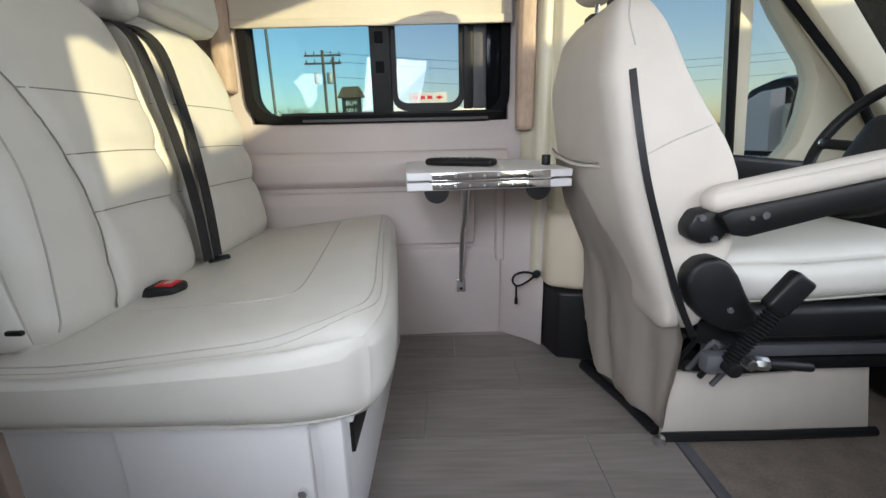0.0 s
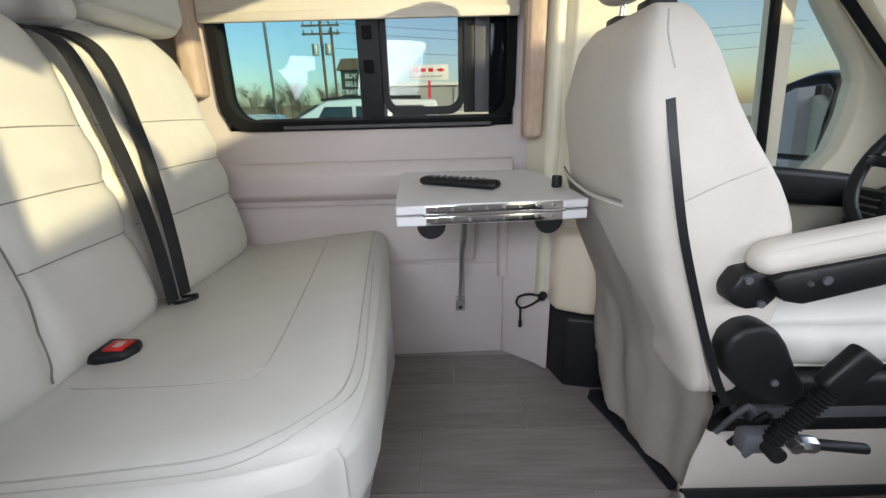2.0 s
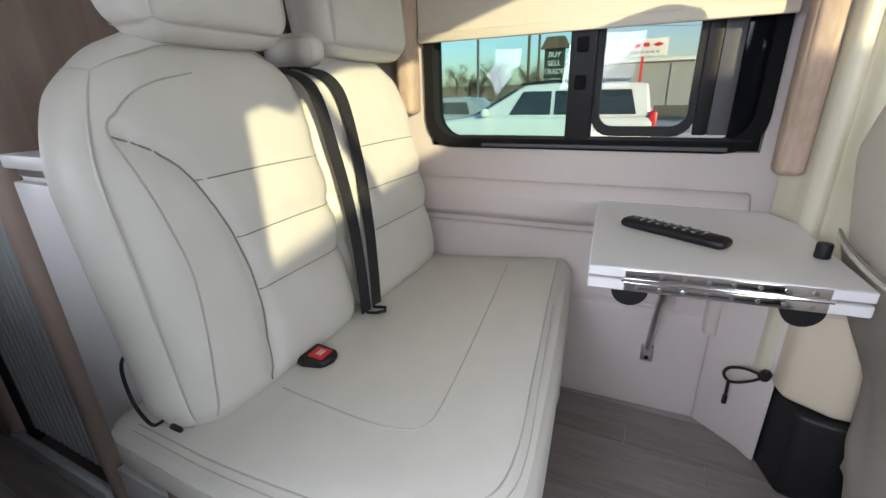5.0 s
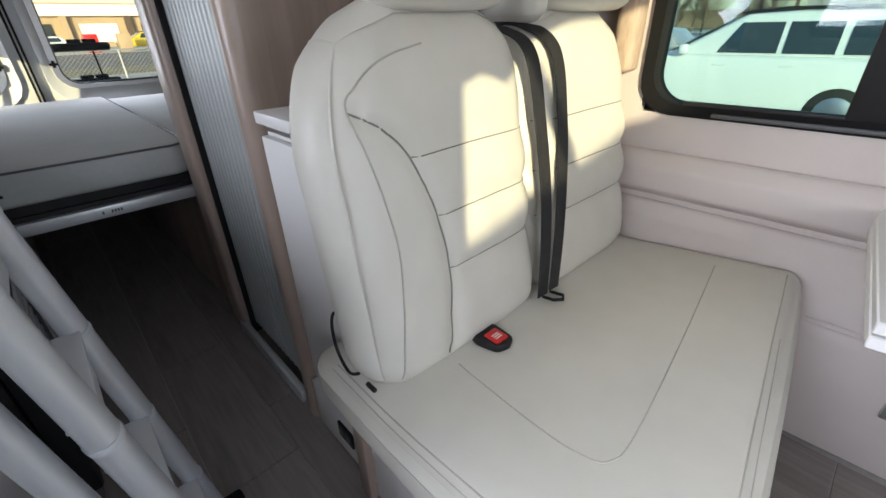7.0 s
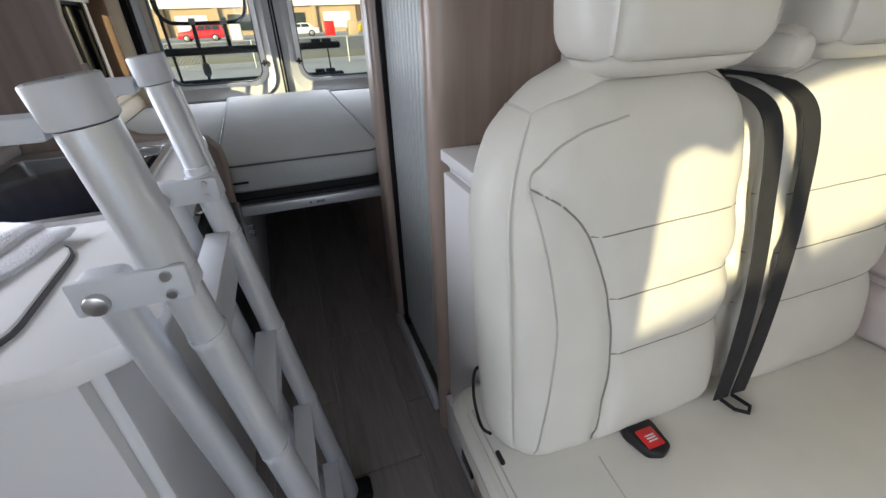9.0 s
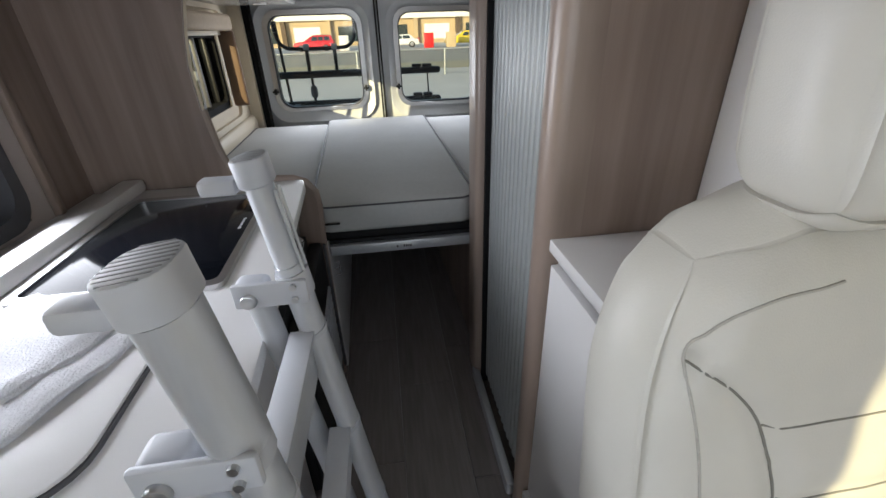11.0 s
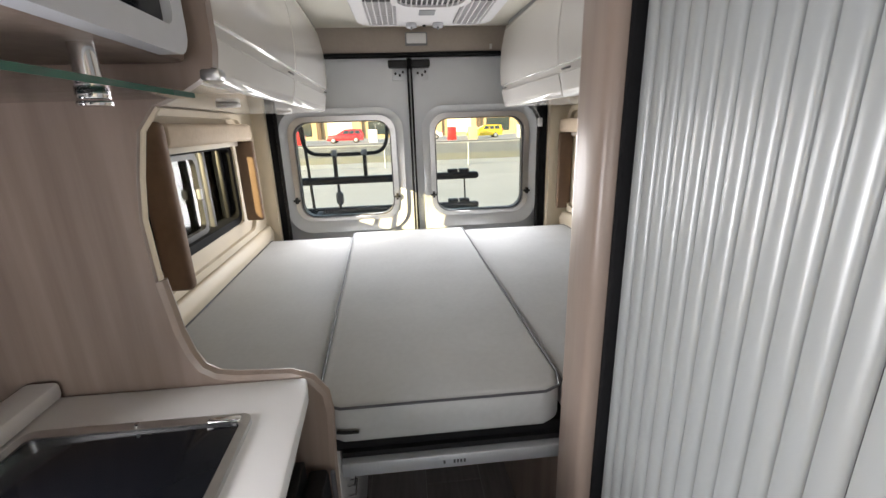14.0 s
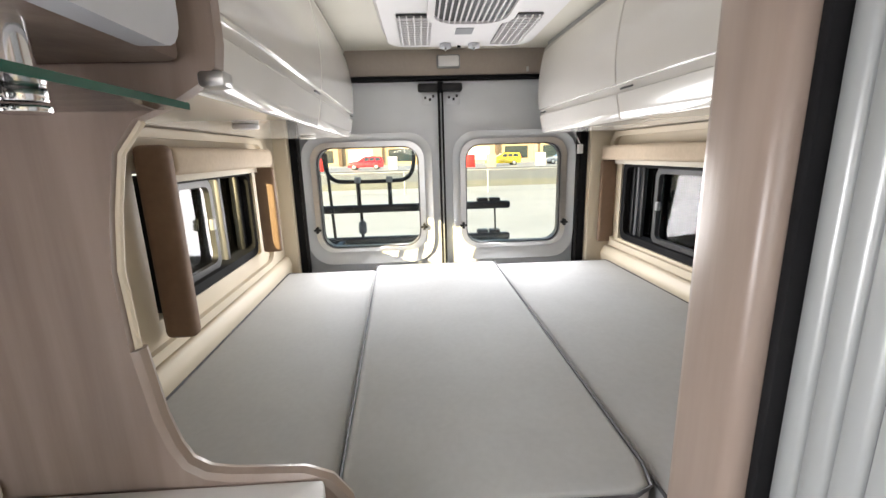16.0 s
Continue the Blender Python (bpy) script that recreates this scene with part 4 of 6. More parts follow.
part("vent", rbox((0.214, 1.24, 0.20), (0.222, 1.44, 0.30), 0.002), BLACK, base, "black vent in the front")
part("white_clip", rbox((0.20, 1.19, 0.30), (0.235, 1.215, 0.33), 0.003), WHITE, base)

bench = thing("passenger_bench", (0.0, 1.6, 0.325), "cream leather two-seat bench with horizontal seams and dark belts", "bench seat")


def seat_front(p):
    q = Vector(p)
    w = (q.y - 1.13) / 0.95
    if q.x > 0:
        q.x -= 0.098 * max(0.0, w) * min(1, q.x / 0.3)
    corner = max(0.0, min(1.0, (q.x - 0.12) / 0.22)) * max(0.0, min(1.0, (1.30 - q.y) / 0.17))
    q.y += 0.05 * corner ** 2
    q.x -= 0.05 * corner ** 2
    if q.z > 0.45 and q.y < 1.35:
        q.z -= 0.010 * ((1.35 - q.y) / 0.2) ** 2
    if q.z > 0.40:
        q.z -= 0.046 * max(0.0, min(1.0, (0.20 - q.x) / 0.37)) * min(1, (q.z - 0.40) / 0.08)
    return q


from mathutils.bvhtree import BVHTree

seat_bm = pad((-0.43, 1.128, 0.325), (0.308, 2.085, 0.492), 0.05, 0.012, 12, seat_front)
seat_tree = BVHTree.FromBMesh(seat_bm)
part("seat", seat_bm, LEATHER, bench, "cream leather seat cushion", 80)


def laid(tree, pts, way, lift=0.0, n=6):
    """A smooth line through the points, dropped onto a surface along way."""
    out = []
    for p in smooth_path(pts, n):
        hit = tree.ray_cast(p - Vector(way) * 0.3, Vector(way))[0]
        if hit is not None:
            out.append(hit - Vector(way) * lift)
    return out


DOWN, BACK = (0, 0, -1), (-1, 0, 0)
for pts, r, m in (
        ([(-0.18, 1.31, 0.5), (0.0, 1.285, 0.5), (0.085, 1.282, 0.5), (0.122, 1.30, 0.5), (0.126, 1.37, 0.5), (0.092, 1.65, 0.5), (0.045, 1.98, 0.5)], 0.0013, THREAD),
        ([(-0.36, 1.155, 0.5), (0.0, 1.152, 0.5), (0.15, 1.158, 0.5), (0.228, 1.20, 0.5), (0.262, 1.28, 0.5), (0.240, 1.5, 0.5), (0.210, 1.75, 0.5), (0.18, 2.02, 0.5)], 0.0014, THREAD),
        ([(-0.36, 1.144, 0.5), (0.0, 1.140, 0.5), (0.16, 1.148, 0.5), (0.240, 1.193, 0.5), (0.275, 1.28, 0.5), (0.252, 1.5, 0.5), (0.221, 1.75, 0.5)], 0.0010, THREAD)):
    part("seam", tube(laid(seat_tree, pts, DOWN), r, 6), m, bench)


ROWS_Z = [0.425, 0.632, 0.733, 0.837]
YOKE = [(0.912, 1.206), (0.885, 1.25), (0.845, 1.285), (0.79, 1.308), (0.73, 1.326), (0.64, 1.336), (0.56, 1.330), (0.46, 1.316)]


def back_shape(y0, y1, first):
    def f(p):
        q = Vector(p)
        t = (q.z - 0.45) / 0.61
        c = (y0 + y1) / 2
        if q.x > -0.29:
            k = abs(q.y - c) / ((y1 - y0) / 2)
            q.x -= 0.020 * k ** 4
            # pleats: full between the row seams, pinched at them
            edge = interp(YOKE, q.z) if first else -9
            ins = max(0.0, min(1.0, (q.y - edge) / 0.03))
            if q.z < 0.86:
                for za, zb in zip(ROWS_Z, ROWS_Z[1:]):
                    if za <= q.z <= zb:
                        q.x += ins * (-0.014 + 0.022 * math.sin(math.pi * (q.z - za) / (zb - za)) ** 0.45)
            elif q.z < 0.90:
                q.x += ins * (-0.014 + 0.020 * math.sin(math.pi / 2 * (q.z - 0.845) / 0.055) ** 0.5) * 1.0
            else:
                q.x += ins * 0.006
            if first and 0.46 < q.z < 0.93:
                q.x -= 0.010 * math.exp(-((q.y - edge) / 0.010) ** 2)
            q.x += 0.0016 * noise.noise(Vector((q.y * 22, q.z * 16, 2.0)))
        if t > 0.6:
            s = (t - 0.6) / 0.4
            inner = (q.y > c) == first
            q.y = c + (q.y - c) * (1 - (0.10 if inner else 0.30) * s ** 2)
            if not inner:
                q.z -= 0.10 * s ** 2 * max(0.0, abs(q.y - c) / ((y1 - y0) / 2) - 0.3)
            if inner and t > 0.8:
                q.z -= 0.09 * max(0.0, abs(q.y - c) / ((y1 - y0) / 2) - 0.45) * (t - 0.8) / 0.2
        q.x += -0.090 * t - 0.02 * max(0, t) ** 3
        return q
    return f


trees = []
for y0, y1, first, lab in ((1.156, 1.618, True, "cream leather backrest with pleated centre"), (1.612, 2.045, False, "cream leather backrest beside the window")):
    bm = pad((-0.338, y0, 0.425), (-0.200, y1, 1.055), 0.07, 0.008, 30, back_shape(y0, y1, first))
    trees.append(BVHTree.FromBMesh(bm))
    part("backrest", bm, LEATHER, bench, lab, 80)
# yoke and row lines: dark tubes paint the shade in the pleat grooves
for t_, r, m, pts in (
        (0, 0.0016, SEAM_SHADE, [(0, y, z) for z, y in YOKE[::-1]]),
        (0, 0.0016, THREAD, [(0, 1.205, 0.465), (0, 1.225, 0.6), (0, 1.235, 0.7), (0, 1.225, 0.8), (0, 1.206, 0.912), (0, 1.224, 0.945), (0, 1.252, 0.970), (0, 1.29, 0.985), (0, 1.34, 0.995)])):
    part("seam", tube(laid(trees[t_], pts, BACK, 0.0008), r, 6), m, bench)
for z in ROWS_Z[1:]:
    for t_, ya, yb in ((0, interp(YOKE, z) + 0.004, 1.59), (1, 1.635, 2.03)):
        part("seam", tube(laid(trees[t_], [(0, ya, z), (0, (ya + yb) / 2, z + 0.003), (0, yb, z)], BACK), 0.0013, 6), SEAM_SHADE, bench)


def front_x(z, extra=0.0):
    t = (z - 0.45) / 0.61
    return -0.200 + 0.016 - 0.090 * t - 0.02 * max(0, t) ** 3 + extra


for side, (ya, yb) in enumerate(((1.275, 1.560), (1.675, 2.01))):
    h = part("headrest", pad((-0.40, ya, 1.046 if side == 0 else 1.045), (-0.262, yb, 1.27), 0.05, 0.010, 10, lambda p: Vector((p.x - 0.10 * (p.z - 1.06), p.y, p.z))), LEATHER, bench, "cream leather headrest", 80)
    for y in ((ya * 2 + yb) / 3, (ya + yb * 2) / 3):
        part("headrest_post", cylinder((-0.355, y, 1.02), (-0.355, y, 1.10), 0.006, 10), CHROME, bench, "chrome headrest post")
part("side_cap", pad((-0.45, 1.635, 1.02), (-0.30, 1.695, 1.085), 0.03, 0.004, 5), LEATHER, bench, "padded belt outlet", 80)


def belt(points, width, mat, label):
    """A flat strap along points, facing +x and up."""
    P = smooth_path(points, 8)
    bm = bmesh.new()
    rows = []
    for i, p in enumerate(P):
        d = (P[min(i + 1, len(P) - 1)] - P[max(i - 1, 0)]).normalized()
        nrm = Vector((1, 0, 0.2)).normalized()
        side = d.cross(nrm).normalized() * (width / 2)
        up = side.cross(d).normalized() * 0.0012
        rows.append([bm.verts.new(p + a * side + b * up) for a, b in ((-1, -1), (1, -1), (1, 1), (-1, 1))])
    for A, B in zip(rows, rows[1:]):
        for k in range(4):
            bm.faces.new((A[k], A[(k + 1) % 4], B[(k + 1) % 4], B[k]))
    bm.faces.new(rows[0])
    bm.faces.new(rows[-1][::-1])
    t = thing("seat_belt", P[-1], label, "seat belt", "bench seat belts")
    part("webbing", bm, mat, t, smooth=30)
    return t


def fx(z):
    return front_x(z, 0.004)


b1 = belt([(-0.41, 1.585, 1.015), (-0.34, 1.585, 1.010), (fx(0.97), 1.590, 0.97), (fx(0.83), 1.606, 0.83), (fx(0.70), 1.610, 0.70), (fx(0.58), 1.600, 0.58), (-0.190, 1.592, 0.466)], 0.036, BELT_DARK, "black seat belt lying down the bench backrest to the cushion")
b2 = belt([(-0.41, 1.655, 1.02), (-0.34, 1.66, 1.015), (fx(0.97), 1.672, 0.97), (fx(0.83), 1.682, 0.83), (fx(0.70), 1.670, 0.70), (fx(0.58), 1.650, 0.58), (-0.190, 1.636, 0.466)], 0.036, BELT_DARK, "black seat belt crossing the backrest seam beside the other belt")
cl = thing("belt_anchor_loop", (-0.155, 1.655, 0.50), "small dark wire loop at the foot of the belts", "belt anchor")
part("loop", tube([(-0.19, 1.595, 0.462), (-0.16, 1.590, 0.470), (-0.145, 1.605, 0.471), (-0.155, 1.622, 0.470), (-0.19, 1.622, 0.464)], 0.004, 6), BLACK, cl)
bk = thing("belt_buckle", (-0.13, 1.39, 0.50), "black seat belt buckle with a red release button on the cushion", "belt buckle")
bm = prism([(-0.205, 1.371), (-0.140, 1.348), (-0.093, 1.358), (-0.083, 1.381), (-0.093, 1.406), (-0.140, 1.411), (-0.205, 1.396)], 'z', 0.477, 0.500, 0.007, 3)
part("housing", bm, BLACK, bk)
part("button", rbox((-0.133, 1.362, 0.498), (-0.097, 1.396, 0.5035), 0.004), RED, bk, "red release button")
for i in range(3):
    part("button_mark", rbox((-0.119 + 0.005 * i, 1.370, 0.5032), (-0.1165 + 0.005 * i, 1.388, 0.5038)), WHITE, bk)
part("stalk", rbox((-0.25, 1.375, 0.470), (-0.18, 1.40, 0.488), 0.005), BLACK, bk)
bk.location += Vector((-0.052, 0.022, -0.026))
cord = thing("release_cord", (-0.36, 1.16, 0.5), "thin black cord loop hanging at the side of the bench back", "cord")
part("loop", tube(smooth_path([(-0.30, 1.165, 0.60), (-0.335, 1.150, 0.57), (-0.338, 1.148, 0.50), (-0.30, 1.146, 0.465), (-0.27, 1.150, 0.478)], 6), 0.003, 6), BLACK, cord)
part("tip", rbox((-0.225, 1.135, 0.492), (-0.20, 1.143, 0.50), 0.003), BLACK, cord)

# ---- wall table ----
table = thing("folding_table", (0.5, 1.83, 0.6), "white folding wall table with a mirrored metal edge hinge", "table")


def skew_table(bm):
    for v in bm.verts:
        v.co.y += 0.10 * (v.co.x - 0.31) * (1 - (v.co.y - 1.59) / 0.5)
    return bm


part("top", skew_table(prism([(0.305, 1.590), (0.705, 1.590), (0.690, 1.98), (0.655, 2.075), (0.275, 2.075), (0.270, 2.03)], 'z', 0.648, 0.667, 0.002, 1)), WHITE, table, "white laminate table leaf")
part("lower_leaf", skew_table(prism([(0.305, 1.590), (0.705, 1.590), (0.690, 1.98), (0.64, 2.05), (0.275, 2.05), (0.270, 2.03)], 'z', 0.624, 0.644, 0.002, 1)), WHITE, table, "white folded lower leaf")
for z in (0.626, 0.649):
    part("hinge_leaf", skew_table(rbox((0.365, 1.5865, z), (0.650, 1.5915, z + 0.016), 0.001)), CHROME, table, "mirrored hinge strip")
part("hinge_pin", skew_table(tube([(0.36, 1.587, 0.6455), (0.655, 1.587, 0.6455)], 0.0035, 8)), CHROME, table)
for i in range(8):
    x = 0.385 + 0.035 * i
    for z in (0.634, 0.657):
        part("screw", skew_table(cylinder((x, 1.5868, z), (x, 1.5845, z), 0.0035, 8)), STEEL, table)
for x in (0.375, 0.625):
    part("catch", skew_table(cylinder((x, 1.60, 0.622), (x, 1.612, 0.622), 0.030, 20)), BLACK, table, "black half-round table catch")
part("leg", tube([(0.455, 1.80, 0.63), (0.452, 1.97, 0.42), (0.450, 2.098, 0.215)], 0.009, 10), STEEL, table, "slanting steel support leg")
part("leg_inner", tube([(0.456, 1.79, 0.63), (0.453, 1.90, 0.48)], 0.012, 10), STEEL, table)
part("leg_bracket", rbox((0.434, 2.086, 0.180), (0.466, 2.106, 0.230), 0.003), STEEL, table, "steel wall bracket")
part("bracket_hole", cylinder((0.450, 2.087, 0.194), (0.450, 2.083, 0.194), 0.006, 10), BLACK, table)
part("corner_knob", cylinder((0.672, 1.765, 0.667), (0.672, 1.765, 0.695), 0.012, 14, 0.003), BLACK, table, "black knob on the corner")
rem = thing("remote_control", (0.44, 1.80, 0.667), "black remote control lying across the white table", "remote control")
M = Matrix.Translation((0.44, 1.805, 0.668)) @ Matrix.Rotation(radians(-30), 4, 'Z')
bm = pad((-0.105, -0.022, 0.0), (0.105, 0.022, 0.020), 0.012, 0.002, 4, lambda p: Vector((p.x, p.y * (0.8 + 0.2 * abs(p.x) / 0.1), p.z)))
bm.transform(M)
part("body", bm, BLACK, rem)
for i in range(9):
    for j in range(3):
        if (i, j) in ((0, 0), (0, 2)):
            continue
        bm = rbox((-0.085 + 0.018 * i, -0.014 + 0.011 * j, 0.0195), (-0.077 + 0.018 * i, -0.008 + 0.011 * j, 0.0235), 0.002, 1)
        bm.transform(M)
        part("key", bm, MIDGREY if (i + j) % 4 else GREY, rem)
hk = thing("bungee_hook", (0.728, 2.0, 0.28), "black elastic loop on a round knob on the wall", "elastic loop")
part("knob", cylinder((0.712, 1.985, 0.282), (0.700, 1.965, 0.282), 0.013, 12, 0.002), BLACK, hk)
part("loop", tube(smooth_path([(0.702, 1.965, 0.285), (0.665, 1.975, 0.290), (0.635, 1.99, 0.275), (0.628, 1.995, 0.25), (0.645, 1.99, 0.235), (0.675, 1.975, 0.255), (0.70, 1.965, 0.28)], 5), 0.004, 6), BLACK, hk)
part("tail", tube([(0.640, 1.99, 0.238), (0.640, 1.985, 0.19)], 0.004, 6), BLACK, hk)
part("tip", cylinder((0.640, 1.985, 0.192), (0.640, 1.985, 0.170), 0.006, 8), BLACK, hk)

# window blind and side curtains of the sliding window
bl = thing("roller_blind", (0.17, 2.05, 1.3), "beige roller blind half drawn over the sliding window", "blind")
part("cloth", rbox((-0.272, 2.070, 1.105), (0.620, 2.076, 1.50)), BLIND, bl, "", 0)
part("hem_bar", rbox((-0.274, 2.064, 1.092), (0.622, 2.080, 1.118), 0.005), BLIND, bl, "beige hem bar")
wc = thing("window_surround", (0.2, 2.04, 1.3), "tan patterned padded surround at both sides of the window", "window valance")
part("leg", pad((0.636, 2.02, 0.765), (0.690, 2.085, 1.50), 0.015, 0.003, 6), CURTAIN, wc, "", 80)
part("leg", pad((-0.325, 2.02, 0.90), (-0.278, 2.085, 1.50), 0.012, 0.003, 6), CURTAIN, wc, "", 80)
part("top", pad((-0.325, 2.02, 1.48), (0.690, 2.085, 1.56), 0.012, 0.003, 6), CURTAIN, wc, "", 80)

# ---- driver's seat ----
ds = thing("driver_seat", (1.15, 1.63, 0.0), "beige upholstered driver's seat with a back cover and black hardware", "car seat")


REAR_X = [(1.02, 0.735), (0.96, 0.705), (0.85, 0.688), (0.66, 0.725), (0.56, 0.758), (0.41, 0.825), (0.20, 0.86)]
FRONT_X = [(1.02, 0.775), (0.97, 0.80), (0.92, 0.825), (0.86, 0.850), (0.80, 0.885), (0.74, 0.930), (0.68, 0.965), (0.60, 0.985), (0.50, 0.970), (0.40, 0.93), (0.30, 0.92)]


def dback(p):
    q = Vector(p)
    c = 1.625
    u = max(0.0, min(1.0, q.x))
    rx, fx_ = interp(REAR_X, q.z), interp(FRONT_X, q.z)
    k = abs(q.y - c) / 0.24
    if q.z > 0.66:
        s = (q.z - 0.66) / 0.34
        q.y = c + (q.y - c) * (1 - 0.34 * s ** 2.2)
    dish = 0.05 * (1 - min(1, k) ** 2) * min(1, max(0.0, (0.95 - q.z) / 0.3))
    q.x = rx + u * (fx_ - rx - dish * u)
    return q


def rounded_back():
    """A soft slab whose thickness runs 0..1, rounded at its rim."""
    bm = bmesh.new()
    bmesh.ops.create_cube(bm, size=2)
    bmesh.ops.subdivide_edges(bm, edges=bm.edges[:], cuts=31, use_grid_fill=True)
    for v in bm.verts:
        q = Vector([math.sin(a * math.pi / 2) for a in v.co])
        h = Vector((0.14, 0.238, 0.330))
        r_ = 0.055
        pnt = Vector([q[i] * h[i] for i in range(3)])
        inner = Vector([max(-(h[i] - r_), min(h[i] - r_, pnt[i])) for i in range(3)])
        d = pnt - inner
        if d.length > 1e-9:
            pnt = inner + d.normalized() * r_
        w_ = Vector((pnt.x / 0.28 + 0.5, pnt.y + 1.625, pnt.z + 0.670))
        v.co = dback(w_)
        v.co += noise.noise_vector(v.co * 10) * 0.0016
    return bm


db = rounded_back()
dtree = BVHTree.FromBMesh(db)
part("backrest", db, LEATHER_B, ds, "beige cloth backrest", 80)


def bxx(z):
    return interp(REAR_X, z)


# loose rear cover hanging to the floor with a pocket
def cover_sheet(rows, mat, label, thick=0.004):
    """rows of (z, points x,y across)"""
    bm = bmesh.new()
    grid = [[bm.verts.new(p) for p in row] for row in rows]
    for A, B in zip(grid, grid[1:]):
        for k in range(len(A) - 1):
            bm.faces.new((A[k], A[k + 1], B[k + 1], B[k]))
    r = bmesh.ops.solidify(bm, geom=bm.faces[:], thickness=thick)
    return bm


rows = []
for i in range(26):
    z = 0.68 - 0.63 * i / 25
    row = []
    for j in range(21):
        a = j / 20
        right_x = interp([(0.68, 0.770), (0.54, 0.812), (0.46, 0.838), (0.33, 0.890), (0.20, 0.915), (0.03, 0.925)], z)
        right_y = interp([(0.68, 1.392), (0.46, 1.378), (0.33, 1.395), (0.15, 1.46), (0.03, 1.495)], z)
        left_x = interp([(0.68, 0.722), (0.56, 0.755), (0.41, 0.820), (0.23, 0.828), (0.03, 0.835)], z)
        bulge = -0.022 * math.sin(math.pi * a) * max(0.25, 1 - abs(z - 0.42) * 2)
        loose = min(1.0, max(0.0, (0.60 - z) * 3))
        fold = loose * (0.007 * math.sin(a * 15 + 2.5 * math.sin(z * 6)) + 0.004 * math.sin(a * 31 + z * 9) + 0.006 * noise.noise(Vector((a * 5, z * 8, 0))))
        x = left_x + (right_x - left_x) * a ** 1.2 + bulge + fold - 0.004
        y = 1.845 + (right_y - 1.845) * a
        zz = z
        if z < 0.26:
            hem = 0.12 * max(0.0, 1 - a / 0.35) + 0.035 * (1 - a) + 0.012
            zz = 0.26 - (0.26 - z) / 0.23 * (0.26 - hem)
        row.append(Vector((x, y, zz)))
    rows.append(row)
part("rear_cover", cover_sheet(rows, LEATHER_B, ""), LEATHER_B, ds, "loose beige rear cover with folds", 80)
cov = [r[:] for r in rows]
part("pocket_edge", tube(smooth_path([(0.703, 1.815, 0.702), (0.697, 1.74, 0.690), (0.705, 1.62, 0.678), (0.724, 1.50, 0.680), (0.752, 1.41, 0.690)], 6), 0.004, 6), LEATHER_B, ds, "pocket hem")
# dark line painted as the shade above the pocket hem
part("pocket_shadow", tube(smooth_path([(0.702, 1.815, 0.708), (0.697, 1.74, 0.697), (0.704, 1.62, 0.685), (0.722, 1.50, 0.687)], 6), 0.0025, 6), SEAM_SHADE, ds)


def zip_line(pts, r, mat, lab):
    P = smooth_path(pts, 8)
    bm = bmesh.new()
    rows_ = []
    for i, p in enumerate(P):
        d = (P[min(i + 1, len(P) - 1)] - P[max(i - 1, 0)]).normalized()
        out = Vector((-0.5, -1.0, 0)).normalized()
        sd = d.cross(out).normalized() * r
        rows_.append([bm.verts.new(p + a_ * sd + b_ * out * 0.004) for a_, b_ in ((-1, -1), (1, -1), (1, 1), (-1, 1))])
    for A, B in zip(rows_, rows_[1:]):
        for k in range(4):
            bm.faces.new((A[k], A[(k + 1) % 4], B[(k + 1) % 4], B[k]))
    bm.faces.new(rows_[0])
    bm.faces.new(rows_[-1][::-1])
    return part("zip", bm, mat, ds, lab, 30)


zip_line([(0.735, 1.412, 0.858), (0.744, 1.391, 0.772), (0.768, 1.380, 0.66), (0.806, 1.375, 0.543), (0.834, 1.370, 0.464), (0.862, 1.372, 0.40), (0.892, 1.378, 0.345)], 0.0065, BLACK, "black zip down the side of the back")
for pts, r in (([(0.742, 1.2, 0.90), (0.735, 1.2, 0.95), (0.745, 1.2, 0.985)], 0.0016), ([(0.75, 1.2, 0.70), (0.82, 1.2, 0.735), (0.90, 1.2, 0.765)], 0.0014)):
    line = []
    for p in smooth_path(pts, 6):
        h_ = dtree.ray_cast(p, Vector((0, 1, 0)))[0]
        if h_ is not None:
            line.append(h_)
    part("seam", tube(line, r, 6), THREAD, ds)
part("headrest", pad((0.700, 1.485, 1.045), (0.815, 1.765, 1.24), 0.05, 0.010, 8), LEATHER_B, ds, "beige headrest", 80)
for y in (1.545, 1.685):
    part("headrest_post", cylinder((0.757, y, 0.97), (0.757, y, 1.07), 0.006, 10), CHROME, ds, "chrome headrest post")
    part("post_collar", rbox((0.735, y - 0.024, 0.992), (0.782, y + 0.024, 1.012), 0.005), BLACK, ds)
part("cushion", pad((0.93, 1.392, 0.395), (1.42, 1.855, 0.505), 0.05, 0.014, 12, lambda p: Vector((p.x, p.y, p.z + 0.06 * max(0, p.x - 1.1)))), LEATHER, ds, "cream leather seat cushion", 80)
part("skirt", prism([(0.925, 0.0), (1.45, 0.0), (1.40, 0.225), (1.22, 0.180), (1.08, 0.172), (0.915, 0.195)], 'y', 1.498, 1.510, 0.004, 2), LEATHER_B, ds, "beige seat base skirt")
part("base_box", rbox((0.93, 1.512, 0.0), (1.40, 1.82, 0.21), 0.01), BLACK, ds, "black seat pedestal")
part("base_frame", rbox((0.93, 1.43, 0.295), (1.42, 1.83, 0.36), 0.015), BLACK, ds, "black seat frame")
part("slide_rail", rbox((0.93, 1.455, 0.215), (1.40, 1.50, 0.245), 0.004), BLACK, ds)
part("slide_rail", rbox((0.97, 1.44, 0.258), (1.40, 1.47, 0.285), 0.004), GREY, ds)
part("side_shell", rbox((0.99, 1.372, 0.335), (1.42, 1.412, 0.405), 0.016, 3), BLACK, ds, "black side trim")
